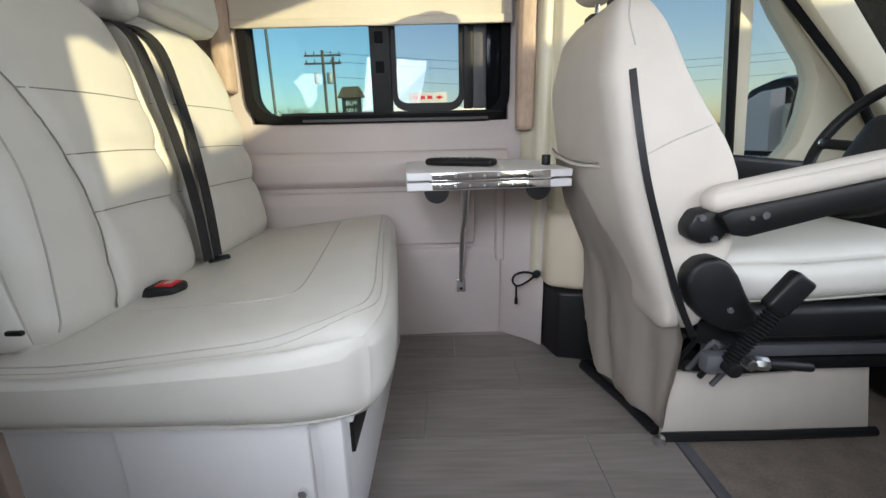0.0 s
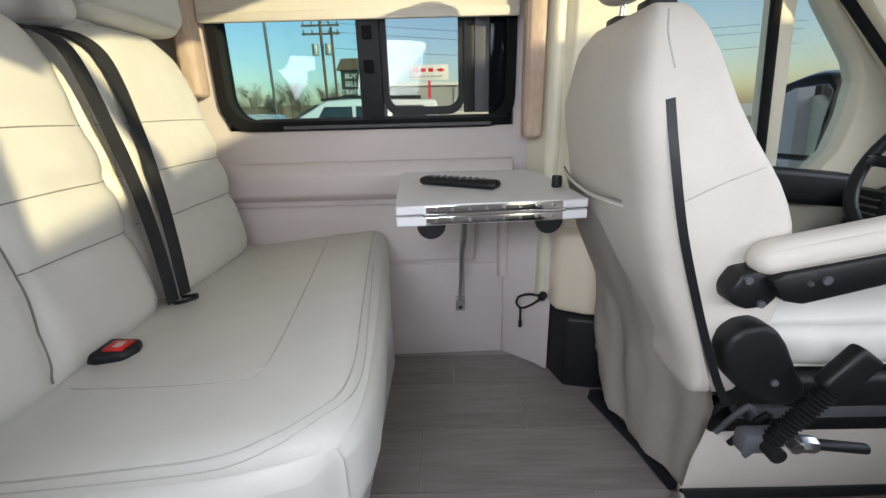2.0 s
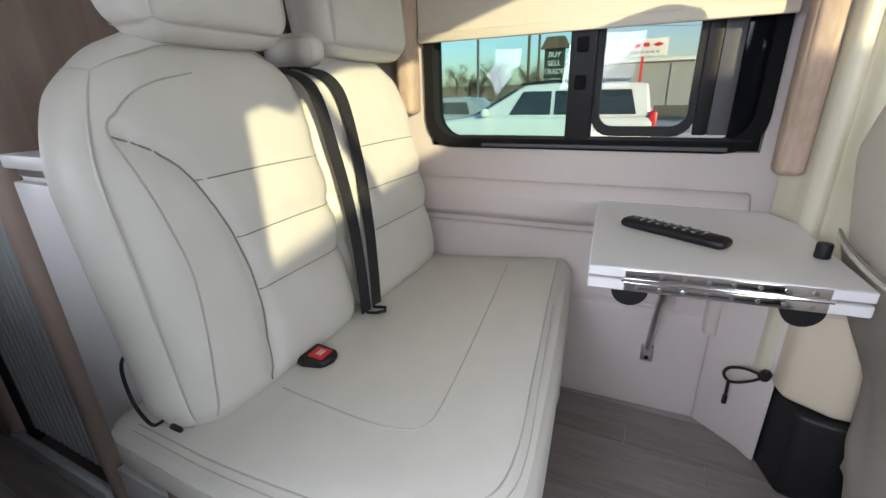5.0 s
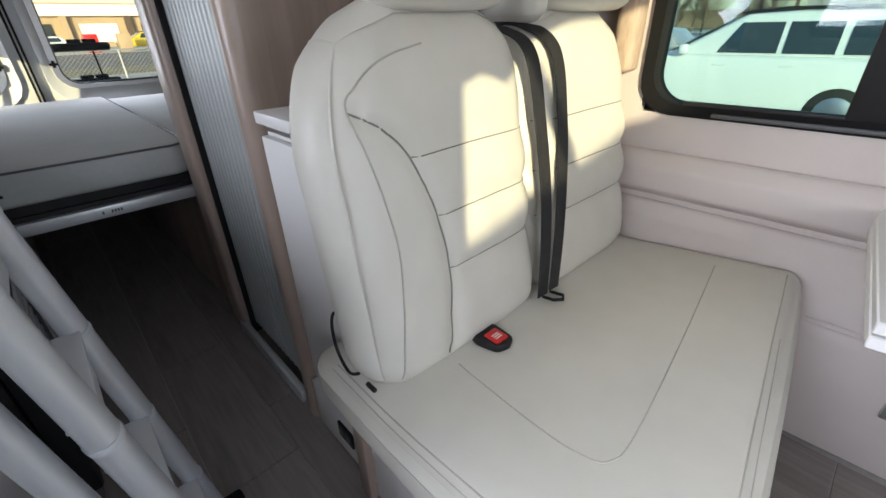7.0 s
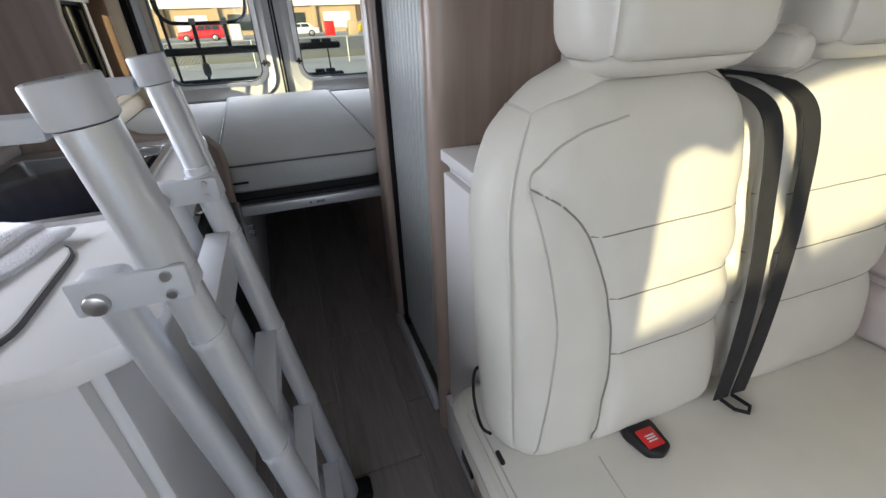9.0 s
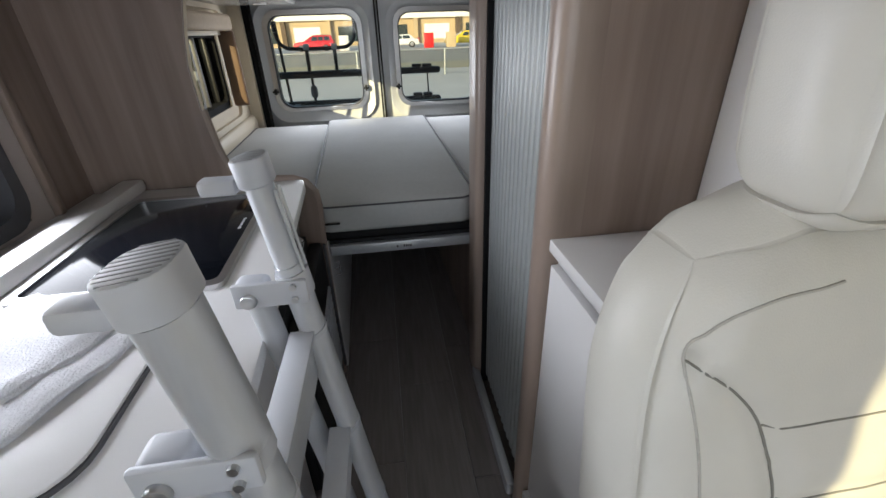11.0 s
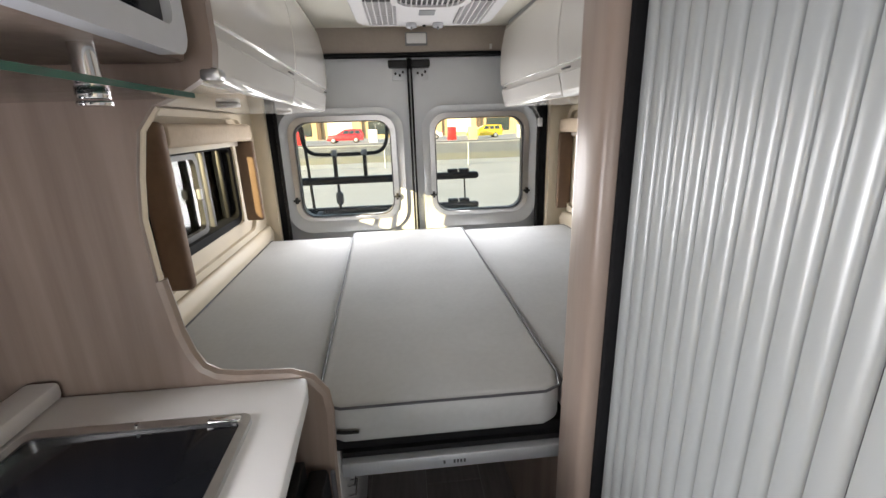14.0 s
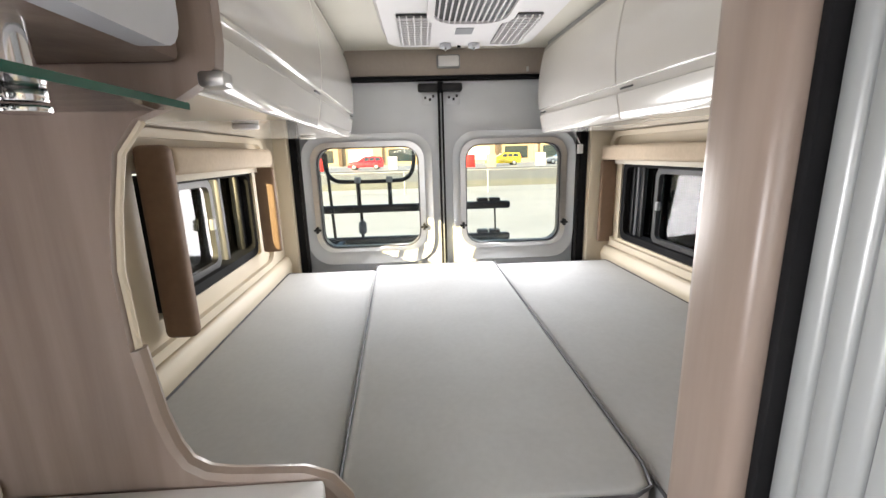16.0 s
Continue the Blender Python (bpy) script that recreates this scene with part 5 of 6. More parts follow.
part("recliner_cover", prism([(0.846, 0.470), (0.852, 0.497), (0.872, 0.515), (0.900, 0.520), (0.925, 0.508), (0.945, 0.482), (0.968, 0.440), (0.992, 0.405), (0.996, 0.385), (0.975, 0.366), (0.945, 0.366), (0.900, 0.385), (0.865, 0.420)], 'y', 1.346, 1.392, 0.010, 3), BLACK, ds, "black rounded recliner cover")
part("recliner_screw", cylinder((0.935, 1.348, 0.415), (0.935, 1.342, 0.415), 0.006, 10), GREY, ds)
p0, p1 = Vector((0.925, 1.315, 0.322)), Vector((0.995, 1.308, 0.435))
bmb = bmesh.new()
ax_b = (p1 - p0).normalized()
u_b = ax_b.cross(Vector((0, 1, 0))).normalized()
w_b = ax_b.cross(u_b)
rings = []
for i in range(37):
    c_ = p0.lerp(p1, i / 36)
    rr = 0.0165 if i % 2 else 0.0125
    rings.append([bmb.verts.new(c_ + u_b * rr * math.cos(a * math.tau / 12) + w_b * rr * math.sin(a * math.tau / 12)) for a in range(12)])
for r0, r1 in zip(rings, rings[1:]):
    for a in range(12):
        bmb.faces.new((r0[a], r0[(a + 1) % 12], r1[(a + 1) % 12], r1[a]))
bmb.faces.new(rings[0][::-1])
bmb.faces.new(rings[-1])
bmesh.ops.recalc_face_normals(bmb, faces=bmb.faces)
part("buckle_boot", bmb, RUBBER, ds, "ribbed black rubber boot")
bm = rbox((-0.024, -0.014, -0.040), (0.024, 0.014, 0.040), 0.008, 3)
bm.transform(Matrix.Translation((1.005, 1.306, 0.462)) @ Matrix.Rotation(radians(36), 4, 'Y'))
part("buckle", bm, BLACK, ds, "black belt buckle")
part("buckle_arm", rbox((0.885, 1.315, 0.295), (0.95, 1.345, 0.335), 0.008), GREY, ds)
part("buckle_foot", cylinder((0.925, 1.345, 0.315), (0.925, 1.29, 0.315), 0.014, 12, 0.003), BLACK, ds)
part("lever", cylinder((0.995, 1.315, 0.318), (1.085, 1.312, 0.308), 0.009, 12, 0.003), BLACK, ds, "black lever bar")
part("lever_nut", cylinder((0.970, 1.315, 0.320), (1.000, 1.315, 0.316), 0.014, 8, 0.003), STEEL, ds, "steel clevis nut")
part("lever_nut", cylinder((0.962, 1.30, 0.320), (0.962, 1.335, 0.320), 0.011, 8, 0.002), STEEL, ds)
for k in range(5):
    part("mechanism", tube(smooth_path([(0.915 + 0.008 * k, 1.50 - 0.03 * k, 0.23), (0.94 + 0.012 * k, 1.475 - 0.03 * k, 0.30 + 0.006 * k), (0.985, 1.46 - 0.02 * k, 0.27 - 0.004 * k)], 5), 0.006, 6), BLACK if k % 2 else GREY, ds, "seat slide mechanism")
part("edge_strap", tube([(0.835, 1.83, 0.014), (0.89, 1.64, 0.014), (0.915, 1.51, 0.014)], 0.014, 8), BLACK, ds, "black floor edge strap")
part("edge_strap", tube([(0.925, 1.488, 0.012), (1.20, 1.488, 0.012), (1.46, 1.495, 0.012)], 0.012, 8), BLACK, ds)
part("foot_bolt", cylinder((0.912, 1.478, 0.0), (0.912, 1.478, 0.022), 0.013, 12, 0.004), STEEL, ds, "steel floor bolt")
part("edge_clip", rbox((0.835, 1.80, 0.0), (0.875, 1.855, 0.022), 0.006), BLACK, ds)
arm = part("armrest", pad((0.868, 1.335, 0.600), (1.36, 1.390, 0.648), 0.022, 0.003, 8, lambda p: Vector((p.x, p.y, p.z + 0.19 * (p.x - 0.87)))), LEATHER_B, ds, "beige padded armrest", 80)
part("armrest_shell", prism([(0.880, 0.600), (0.905, 0.566), (0.935, 0.560), (1.36, 0.668), (1.36, 0.700), (0.90, 0.612)], 'y', 1.331, 1.386, 0.008, 2), BLACK, arm, "black armrest shell")
for x, r, m in ((0.935, 0.004, STEEL), (0.958, 0.007, GREY)):
    part("screw", cylinder((x, 1.332, 0.597 + 0.2 * (x - 0.935)), (x, 1.327, 0.597 + 0.2 * (x - 0.935)), r, 10), m, arm)
part("armrest_bracket", prism([(0.836, 0.578), (0.850, 0.606), (0.885, 0.612), (0.915, 0.600), (0.912, 0.566), (0.900, 0.548), (0.866, 0.544), (0.842, 0.556)], 'y', 1.350, 1.40, 0.008, 2), BLACK, ds, "black armrest bracket")
for x, z in ((0.858, 0.596), (0.885, 0.556)):
    part("bracket_bolt", cylinder((x, 1.351, z), (x, 1.345, z), 0.006, 10), GREY, ds)

# steering wheel, mirror, cab details
sw = thing("steering_wheel", (1.50, 1.62, 0.72), "black leather steering wheel with chrome accents", "steering wheel")
C = Vector((1.48, 1.66, 0.705))
R = Matrix.Rotation(radians(-62), 3, 'Y')
rim = [C + R @ Vector((0.185 * math.cos(a), 0.185 * math.sin(a), 0)) for a in [2 * math.pi * k / 40 for k in range(40)]]
part("rim", tube(rim, 0.015, 10, closed=True), BLACK, sw, "black leather rim")
for a0 in (200, 340, 90, 270):
    a = radians(a0)
    part("spoke", tube([C + R @ Vector((0.05 * math.cos(a), 0.05 * math.sin(a), -0.02)), C + R @ Vector((0.18 * math.cos(a), 0.18 * math.sin(a), 0))], 0.014, 8, flat=0.6), GREY if a0 > 180 else BLACK, sw)
    part("accent", cylinder(C + R @ Vector((0.168 * math.cos(a), 0.168 * math.sin(a), 0.0)), C + R @ Vector((0.174 * math.cos(a), 0.174 * math.sin(a), 0.0)), 0.0165, 10), CHROME, sw, "chrome accent")
bm = pad((-0.075, -0.07, -0.03), (0.075, 0.07, 0.03), 0.03, 0.004, 5)
bm.transform(Matrix.Translation(C) @ R.to_4x4())
part("hub", bm, BLACK, sw, "black hub pad")
part("column", cylinder(C + R @ Vector((0, 0, -0.03)), C + R @ Vector((0, 0, -0.22)), 0.045, 16), BLACK, sw)
mr = thing("wing_mirror", (1.72, 2.3, 0.65), "black wing mirror housing outside the driver's window", "wing mirror")
bm = prism([(1.575, 0.60), (1.57, 0.80), (1.61, 0.90), (1.70, 0.935), (1.80, 0.93), (1.835, 0.86), (1.80, 0.66), (1.765, 0.59), (1.62, 0.575)], 'y', 2.345, 2.44, 0.02, 3)
part("housing", bm, BLACK, mr)
part("chrome_shell", prism([(1.575, 0.70), (1.57, 0.80), (1.61, 0.905), (1.70, 0.94), (1.80, 0.935), (1.84, 0.86), (1.82, 0.76)], 'y', 2.40, 2.455, 0.02, 3), METALWHITE, mr, "white outer mirror cap")
part("glass", prism([(1.596, 0.662), (1.592, 0.80), (1.612, 0.865), (1.66, 0.895), (1.752, 0.905), (1.770, 0.88), (1.748, 0.66)], 'y', 2.338, 2.346, 0.003, 1), MIRROR, mr, "large mirror glass")
part("lower_glass", prism([(1.60, 0.602), (1.598, 0.645), (1.745, 0.642), (1.735, 0.602)], 'y', 2.336, 2.344, 0.003, 1), MIRROR, mr, "small wide-angle mirror")
turn = Matrix.Translation((1.68, 2.345, 0.75)) @ Matrix.Rotation(radians(-58), 4, 'Z') @ Matrix.Rotation(radians(7), 4, 'X') @ Matrix.Translation((-1.68, -2.345, -0.75))
for ob in mr.children:
    base_ = at_world(ob)
    ob.data.transform(Matrix.Translation(-base_) @ turn @ Matrix.Translation(base_))
part("arm", rbox((1.74, 2.13, 0.72), (1.82, 2.40, 0.82), 0.02), BLACK, mr)
vent = thing("air_vent", (1.62, 1.95, 0.60), "black dashboard air vent with slats", "air vent")
part("bezel", rbox((1.585, 1.88, 0.53), (1.62, 1.98, 0.61), 0.006), BLACK, vent)
for i in range(3):
    part("slat", rbox((1.578, 1.885, 0.545 + 0.02 * i), (1.588, 1.975, 0.550 + 0.02 * i)), GREY, vent)

# ---- ladder leaning in the aisle ----
lad = thing("folding_ladder", (-0.42, 0.9, 0.0), "pale aluminium folding ladder leaning against the worktop", "ladder")


def lx(x, z, off=0.0):
    return Vector((x, 0.763 + (1.07 - z) * 0.122 + off, z))


for x, near in ((-0.28, True), (-0.55, False)):
    part("stile", tube([lx(x, 0.0), lx(x, 0.93)], 0.026, 14, flat=0.75), ALU, lad, "round aluminium stile")
    part("stile_upper", tube([lx(x, 0.90), lx(x, 1.045)], 0.030 if near else 0.022, 16, flat=0.8), ALU, lad)
    for s in (-0.010, 0.010):
        part("stile_rib", tube([lx(x + s, 0.92) + Vector((0, 0.020, 0)), lx(x + s, 1.04) + Vector((0, 0.020, 0))], 0.0025, 6), ALU, lad)
    part("rear_stile", tube([lx(x, 0.0, -0.060), lx(x + 0.005, 0.885, -0.056)], 0.022, 14, flat=0.8), ALU, lad, "second folded stile")
    part("collar", tube([lx(x, 0.880), lx(x, 0.918)], 0.029, 16, flat=0.8), LADDERPLASTIC, lad, "grey plastic collar")
    pl = Vector((x + 0.030, 0, 0))
    c0 = lx(x, 0.90)
    part("hinge_plate", rbox((x + 0.022, c0.y - 0.078, c0.z - 0.022), (x + 0.032, c0.y + 0.022, c0.z + 0.016), 0.004), LADDERPLASTIC, lad, "grey hinge plate")
    part("hinge_block", rbox((x - 0.020, c0.y - 0.082, c0.z - 0.024), (x + 0.021, c0.y - 0.036, c0.z + 0.008), 0.010, 3), LADDERPLASTIC, lad)
    part("pivot", cylinder((x + 0.030, c0.y - 0.057, c0.z - 0.008), (x + 0.040, c0.y - 0.057, c0.z - 0.008), 0.011, 16, 0.003), STEEL, lad, "steel pivot bolt")
    for dz in (-0.012, 0.008):
        part("bolt", cylinder((x + 0.031, c0.y + 0.004, c0.z + dz), (x + 0.037, c0.y + 0.004, c0.z + dz), 0.005, 8), STEEL, lad)
    cap = lx(x, 1.07)
    k = 0.92 if near else 0.78
    bm = prism(round_loop(-0.036 * k, -0.028 * k, 0.036 * k, 0.028 * k, 0.026 * k, 6), 'z', -0.024, 0.012, 0.003)
    bm.transform(Matrix.Translation(cap) @ Matrix.Rotation(radians(7.5), 4, 'X'))
    part("cap", bm, LADDERPLASTIC, lad, "ridged grey end cap")
    # grooves are not cut: darker strips on the cap paint their shade
    for i in range(9):
        u = (-0.030 + 0.0075 * i) * k
        v = 0.026 * k * math.sqrt(max(0.1, 1 - (u / (0.036 * k)) ** 2))
        bm = rbox((u - 0.0012, -v, 0.011), (u + 0.0012, v, 0.0124), 0.0003, 1)
        bm.transform(Matrix.Translation(cap) @ Matrix.Rotation(radians(7.5), 4, 'X'))
        part("groove", bm, MIDGREY, lad, "darker strip painted as a shaded grip groove")
    part("cap_tab", rbox((x - 0.015, cap.y - 0.068, cap.z - 0.035), (x + 0.013, cap.y - 0.022, cap.z - 0.014), 0.006), LADDERPLASTIC, lad, "grey release tab")
    part("foot", rbox((x - 0.03, 0.895, 0.0), (x + 0.03, 0.945, 0.03), 0.01), RUBBER, lad, "black rubber foot")
for z in (0.79, 0.58, 0.37, 0.16):
    a = lx(-0.42, z)
    part("rung", rbox((-0.53, a.y - 0.022, z - 0.055), (-0.30, a.y - 0.004, z + 0.03), 0.004), ALU, lad, "flat aluminium rung")
    part("rung_lip", rbox((-0.53, a.y - 0.032, z + 0.028), (-0.30, a.y + 0.004, z + 0.034), 0.002), LADDERPLASTIC, lad)
    for x in (-0.55, -0.28):
        if z < 0.85:
            part("joint", tube([lx(x, z + 0.018), lx(x, z + 0.026)], 0.0275, 14, flat=0.76), LADDERPLASTIC, lad, "grey telescoping joint")

# ---- outside ----
GZ = -0.62
CONC = material("pale concrete lot", (0.56, 0.54, 0.50), 0.9, grain=0.2, grain_scale=0.8, bump=0.2, bump_scale=20)
ASPH = material("worn asphalt", (0.13, 0.13, 0.13), 0.9, grain=0.25, grain_scale=1.2, bump=0.3, bump_scale=30)
GRASS = material("dry winter grass", (0.26, 0.23, 0.12), 0.95, grain=0.4, grain_scale=1.5)
CARWHITE = material("white car paint", (0.75, 0.76, 0.78), 0.2, grain=0.03, grain_scale=3, coat=0.6)
CARRED = material("red car paint", (0.55, 0.02, 0.03), 0.25, grain=0.05, grain_scale=3, coat=0.6)
CARYEL = material("yellow car paint", (0.75, 0.55, 0.03), 0.25, grain=0.05, grain_scale=3, coat=0.6)
CARGREY = material("silver car paint", (0.35, 0.37, 0.40), 0.25, grain=0.05, grain_scale=3, coat=0.6)
CARGLASS = material("dark car glass", (0.03, 0.045, 0.055), 0.06, grain=0.2, grain_scale=3)
TYRE = material("tyre rubber", (0.02, 0.02, 0.02), 0.8, grain=0.3, grain_scale=30)
TWIG = material("bare winter twigs", (0.20, 0.15, 0.10), 0.9, grain=0.3, grain_scale=4)
TIMBER = material("weathered pole timber", (0.14, 0.10, 0.075), 0.9, grain=0.4, grain_scale=6, stretch=(1, 1, 0.2))
GALV = material("galvanised wire", (0.40, 0.41, 0.42), 0.5, metal=0.5, grain=0.2, grain_scale=20)
SHED = material("grey corrugated shed wall", (0.34, 0.35, 0.36), 0.7, grain=0.1, grain_scale=1.5)
STUCCO = material("tan storefront stucco", (0.50, 0.38, 0.24), 0.85, grain=0.15, grain_scale=1.5)
SIGNWHITE = material("white sign face", (0.75, 0.74, 0.74), 0.5, grain=0.04, grain_scale=4)
SIGNDARK = material("dark green sign board", (0.02, 0.035, 0.03), 0.6, grain=0.2, grain_scale=4)

part("ground", rbox((-400, -400, GZ - 0.5), (400, 400, GZ)), CONC, smooth=0, kind="structure")
part("road_rear", rbox((-52, -300, GZ - 0.02), (-30, 300, GZ + 0.01)), ASPH, smooth=0, kind="structure")
part("road_verge", rbox((-29.8, -300, GZ - 0.02), (-24.5, 300, GZ + 0.02)), GRASS, smooth=0, kind="structure")
part("verge_far", rbox((-90, 26, GZ - 0.02), (60, 48, GZ + 0.015)), GRASS, smooth=0, kind="structure")
part("van_underside", rbox((-3.3, 0.0, -0.32), (2.2, 2.16, -0.065)), BLACK, smooth=0, kind="structure")


def car(name, x, y, turn, paint, label, L=4.9, W=1.9, H=1.78, suv=True):
    c = thing(name, (0, 0, 0), label, "car")
    zb, belt_z = 0.32, H * 0.64
    side = [(-L / 2, zb + 0.1), (-L / 2 + 0.05, zb), (L / 2 - 0.05, zb), (L / 2, zb + 0.2), (L / 2 - 0.02, belt_z), (-L * 0.20, belt_z + 0.03), (-L * 0.42, belt_z - 0.10), (-L / 2 + 0.02, belt_z - 0.25)]
    part("body", prism(side, 'y', -W / 2, W / 2, 0.09, 3), paint, c)
    top_r = L * 0.46 if suv else L * 0.25
    cabn = [(-L * 0.22, belt_z), (L * 0.485 if suv else L * 0.38, belt_z), (top_r, H - 0.04), (L * 0.12, H), (L * 0.0, H - 0.03)]
    bm = prism(cabn, 'y', -W / 2 + 0.06, W / 2 - 0.06, 0.06, 3)
    for v in bm.verts:
        t = max(0, (v.co.z - belt_z) / (H - belt_z))
        v.co.y *= 1 - 0.13 * t
    part("cabin", bm, paint, c)
    h = H - belt_z
    cuts = [(-0.06, 0.11), (0.125, 0.255), (0.275, 0.43)] if suv else [(-0.14, 0.04), (0.06, 0.26)]
    for s in (-1, 1):
        for i, (a, b) in enumerate(cuts):
            lo, hi = belt_z + 0.05, H - 0.14
            xa = a * L
            pts = [(xa, lo), (b * L, lo), (b * L - (0.12 if i == len(cuts) - 1 else 0), hi), (xa + 0.055 * L if i == 0 else xa, hi)]
            bm = prism(pts, 'y', -0.008, 0.008)
            for v in bm.verts:
                t = (v.co.z - belt_z) / h
                v.co.y += s * ((W / 2 - 0.06) * (1 - 0.13 * t) + 0.004)
            part("side_window", bm, CARGLASS, c, "dark side window", 0)
        for wx in (-L * 0.31, L * 0.30):
            part("wheel", cylinder((wx, s * (W / 2 - 0.20), 0.36), (wx, s * (W / 2 + 0.01), 0.36), 0.36, 24, 0.03), TYRE, c, "black tyre")
            part("rim", cylinder((wx, s * (W / 2 - 0.02), 0.36), (wx, s * (W / 2 + 0.02), 0.36), 0.23, 16, 0.01), STEEL, c, "steel rim")
        part("mirror", rbox((-L * 0.17, s * (W / 2 + 0.08) - 0.10, belt_z + 0.02), (-L * 0.17 + 0.14, s * (W / 2 + 0.08) + 0.10, belt_z + 0.18), 0.05, 3), paint, c)
        part("headlight", rbox((-L / 2 - 0.01, s * W * 0.36 - 0.16, belt_z - 0.36), (-L / 2 + 0.30, s * W * 0.36 + 0.16, belt_z - 0.22), 0.04), WHITE, c)
        part("tail_light", rbox((L / 2 - 0.12, s * (W / 2 - 0.10) - 0.09, belt_z - 0.35), (L / 2 + 0.01, s * (W / 2 - 0.10) + 0.09, belt_z + 0.1), 0.03), RED, c)
        part("roof_rail", tube([(-L * 0.02, s * W * 0.38, H - 0.01), (L * 0.1, s * W * 0.38, H + 0.04), (top_r - 0.3, s * W * 0.38, H + 0.02)], 0.02, 6), BLACK, c) if suv else None
        for hx in (-0.06 * L, 0.13 * L):
            part("door_handle", rbox((hx, s * W / 2 - 0.01, belt_z - 0.14), (hx + 0.18, s * W / 2 + 0.025, belt_z - 0.10), 0.01), paint, c)
    ws_ = prism([(-L * 0.205, belt_z + 0.06), (-L * 0.03, H - 0.10), (-L * 0.04, H - 0.09), (-L * 0.215, belt_z + 0.07)], 'y', -W * 0.40, W * 0.40)
    part("windscreen", ws_, CARGLASS, c, "dark windscreen", 0)
    c.location = (x, y, GZ)
    c.rotation_euler = (0, 0, radians(turn))
    return c


car("parked_suv", -1.93, 10.2, 3, CARWHITE, "white parked sport utility car with dark windows and roof rails", 4.7, 2.0, 1.70)
car("parked_car", -5.6, 13.5, 2, CARGREY, "silver parked car partly hidden by the white one", 4.6, 1.8, 1.45, False)
car("parked_car", 5.3, 24.0, 10, CARGREY, "silver parked car far beside the shed", 4.6, 1.8, 1.5, False)
for i, (x, y, m, lab) in enumerate(((-58, -6.5, CARRED, "red pickup-like car parked across the road"), (-59, 12.0, CARYEL, "yellow car parked across the road"), (-60, 20.5, CARGREY, "silver car parked across the road"), (-60, 4.0, CARWHITE, "white car parked across the road"), (-60, -14.5, CARGREY, "grey car parked across the road"))):
    car("far_car", x, y, 90, m, lab, 4.7, 1.9, 1.7 if i < 2 else 1.5, i < 2)

# Made-up blocker: its roofline keeps the low sun off the bench's lower part.
rv = thing("neighbouring_motorhome", (0, 0, 0), "white boxy motorhome shape added ahead of the van to block low sun", "motorhome")
part("shell", rbox((0.0, -4.2, 0.45), (5.8, 1.25, 2.50), 0.05, 3), CARWHITE, rv)
part("stripe", rbox((-0.01, -4.0, 0.95), (0.01, 1.1, 1.15), 0.004), CARGREY, rv, "grey stripe")
for y in (-3.4, 0.5):
    for x in (1.1, 4.7):
        part("wheel", cylinder((x, y - 0.14, 0.36), (x, y + 0.14, 0.36), 0.36, 20, 0.03), TYRE, rv, "black tyre")
rv.location = (3.62, -1.84, GZ)
rv.rotation_euler = (0, 0, radians(20.5))

# poles and signs beyond the driver's side
pole = thing("light_pole", (-12.2, 34, GZ), "tall slender dark light pole with two arms", "pole")
part("mast", tube([(-12.2, 34, GZ), (-12.2, 34, 12.0)], 0.11, 8), GREY, pole)
for s in (-1, 1):
    part("arm", tube([(-12.2, 34, 11.4), (-12.2 + s * 0.5, 34, 11.9), (-12.2 + s * 1.1, 34, 12.1)], 0.05, 6), GREY, pole)
up = thing("utility_pole", (-12.4, 50, GZ), "wooden utility pole with crossarms and transformers", "utility pole")
part("mast", tube([(-12.4, 50, GZ), (-12.4, 50, 10.0)], 0.16, 8), TIMBER, up)
part("second_mast", tube([(-11.4, 50.5, GZ), (-11.4, 50.5, 9.4)], 0.14, 8), TIMBER, up)
for z in (9.4, 8.6):
    part("crossarm", rbox((-14.4, 49.9, z), (-10.4, 50.1, z + 0.18)), TIMBER, up)
    for x in (-14.2, -13.3, -11.5, -10.6):
        part("insulator", cylinder((x, 50, z + 0.18), (x, 50, z + 0.5), 0.07, 6), GREY, up)
for x in (-13.1, -11.7):
    part("transformer", cylinder((x, 49.8, 6.6), (x, 49.8, 7.7), 0.36, 12, 0.04), GALV, up, "grey transformer can")
wires = thing("power_lines", (0, 50, 11), "thin dark power lines strung between poles", "cable")
for dy, z in ((-0.2, 9.8), (0.2, 9.0), (0.0, 7.4)):
    part("wire", tube([(-12.4 + 7 * i, 50 + dy + 0.8 * i, z - 1.3 * math.sin(math.pi * min(1, i / 8)) * 1.0) for i in range(9)], 0.018, 4), BLACK, wires)
sg = thing("road_sign", (0.5, 31, GZ), "white rectangular sign with red marks on a red post", "sign")
part("post", rbox((-0.58, 30.95, GZ), (-0.42, 31.05, 2.7)), RED, sg, "red post")
part("board", rbox((-1.80, 30.95, 2.70), (0.80, 31.05, 3.66), 0.02), SIGNWHITE, sg)
for i, w_ in enumerate((0.12, 0.12, 0.34, 0.34)):
    x = -1.56 + (0, 0.24, 0.52, 1.02)[i]
    part("mark", rbox((x, 30.93, 3.22), (x + w_, 30.95, 3.44)), RED, sg, "red printed mark")
part("mark", prism([(-0.02, 3.33), (0.28, 3.46), (0.58, 3.33), (0.28, 3.20)], 'y', 30.925, 30.945), RED, sg)
for i in range(7):
    part("mark", rbox((-1.50 + 0.28 * i, 30.93, 2.88), (-1.32 + 0.28 * i, 30.95, 3.00)), CARGREY, sg, "small grey printed bar")
bs = thing("billboard", (-8.0, 40, GZ), "dark roadside board with pale lettering under a small roof", "sign")
for x in (-8.2, -6.9):
    part("post", rbox((x - 0.1, 39.9, GZ), (x + 0.1, 40.1, 4.4)), TIMBER, bs)
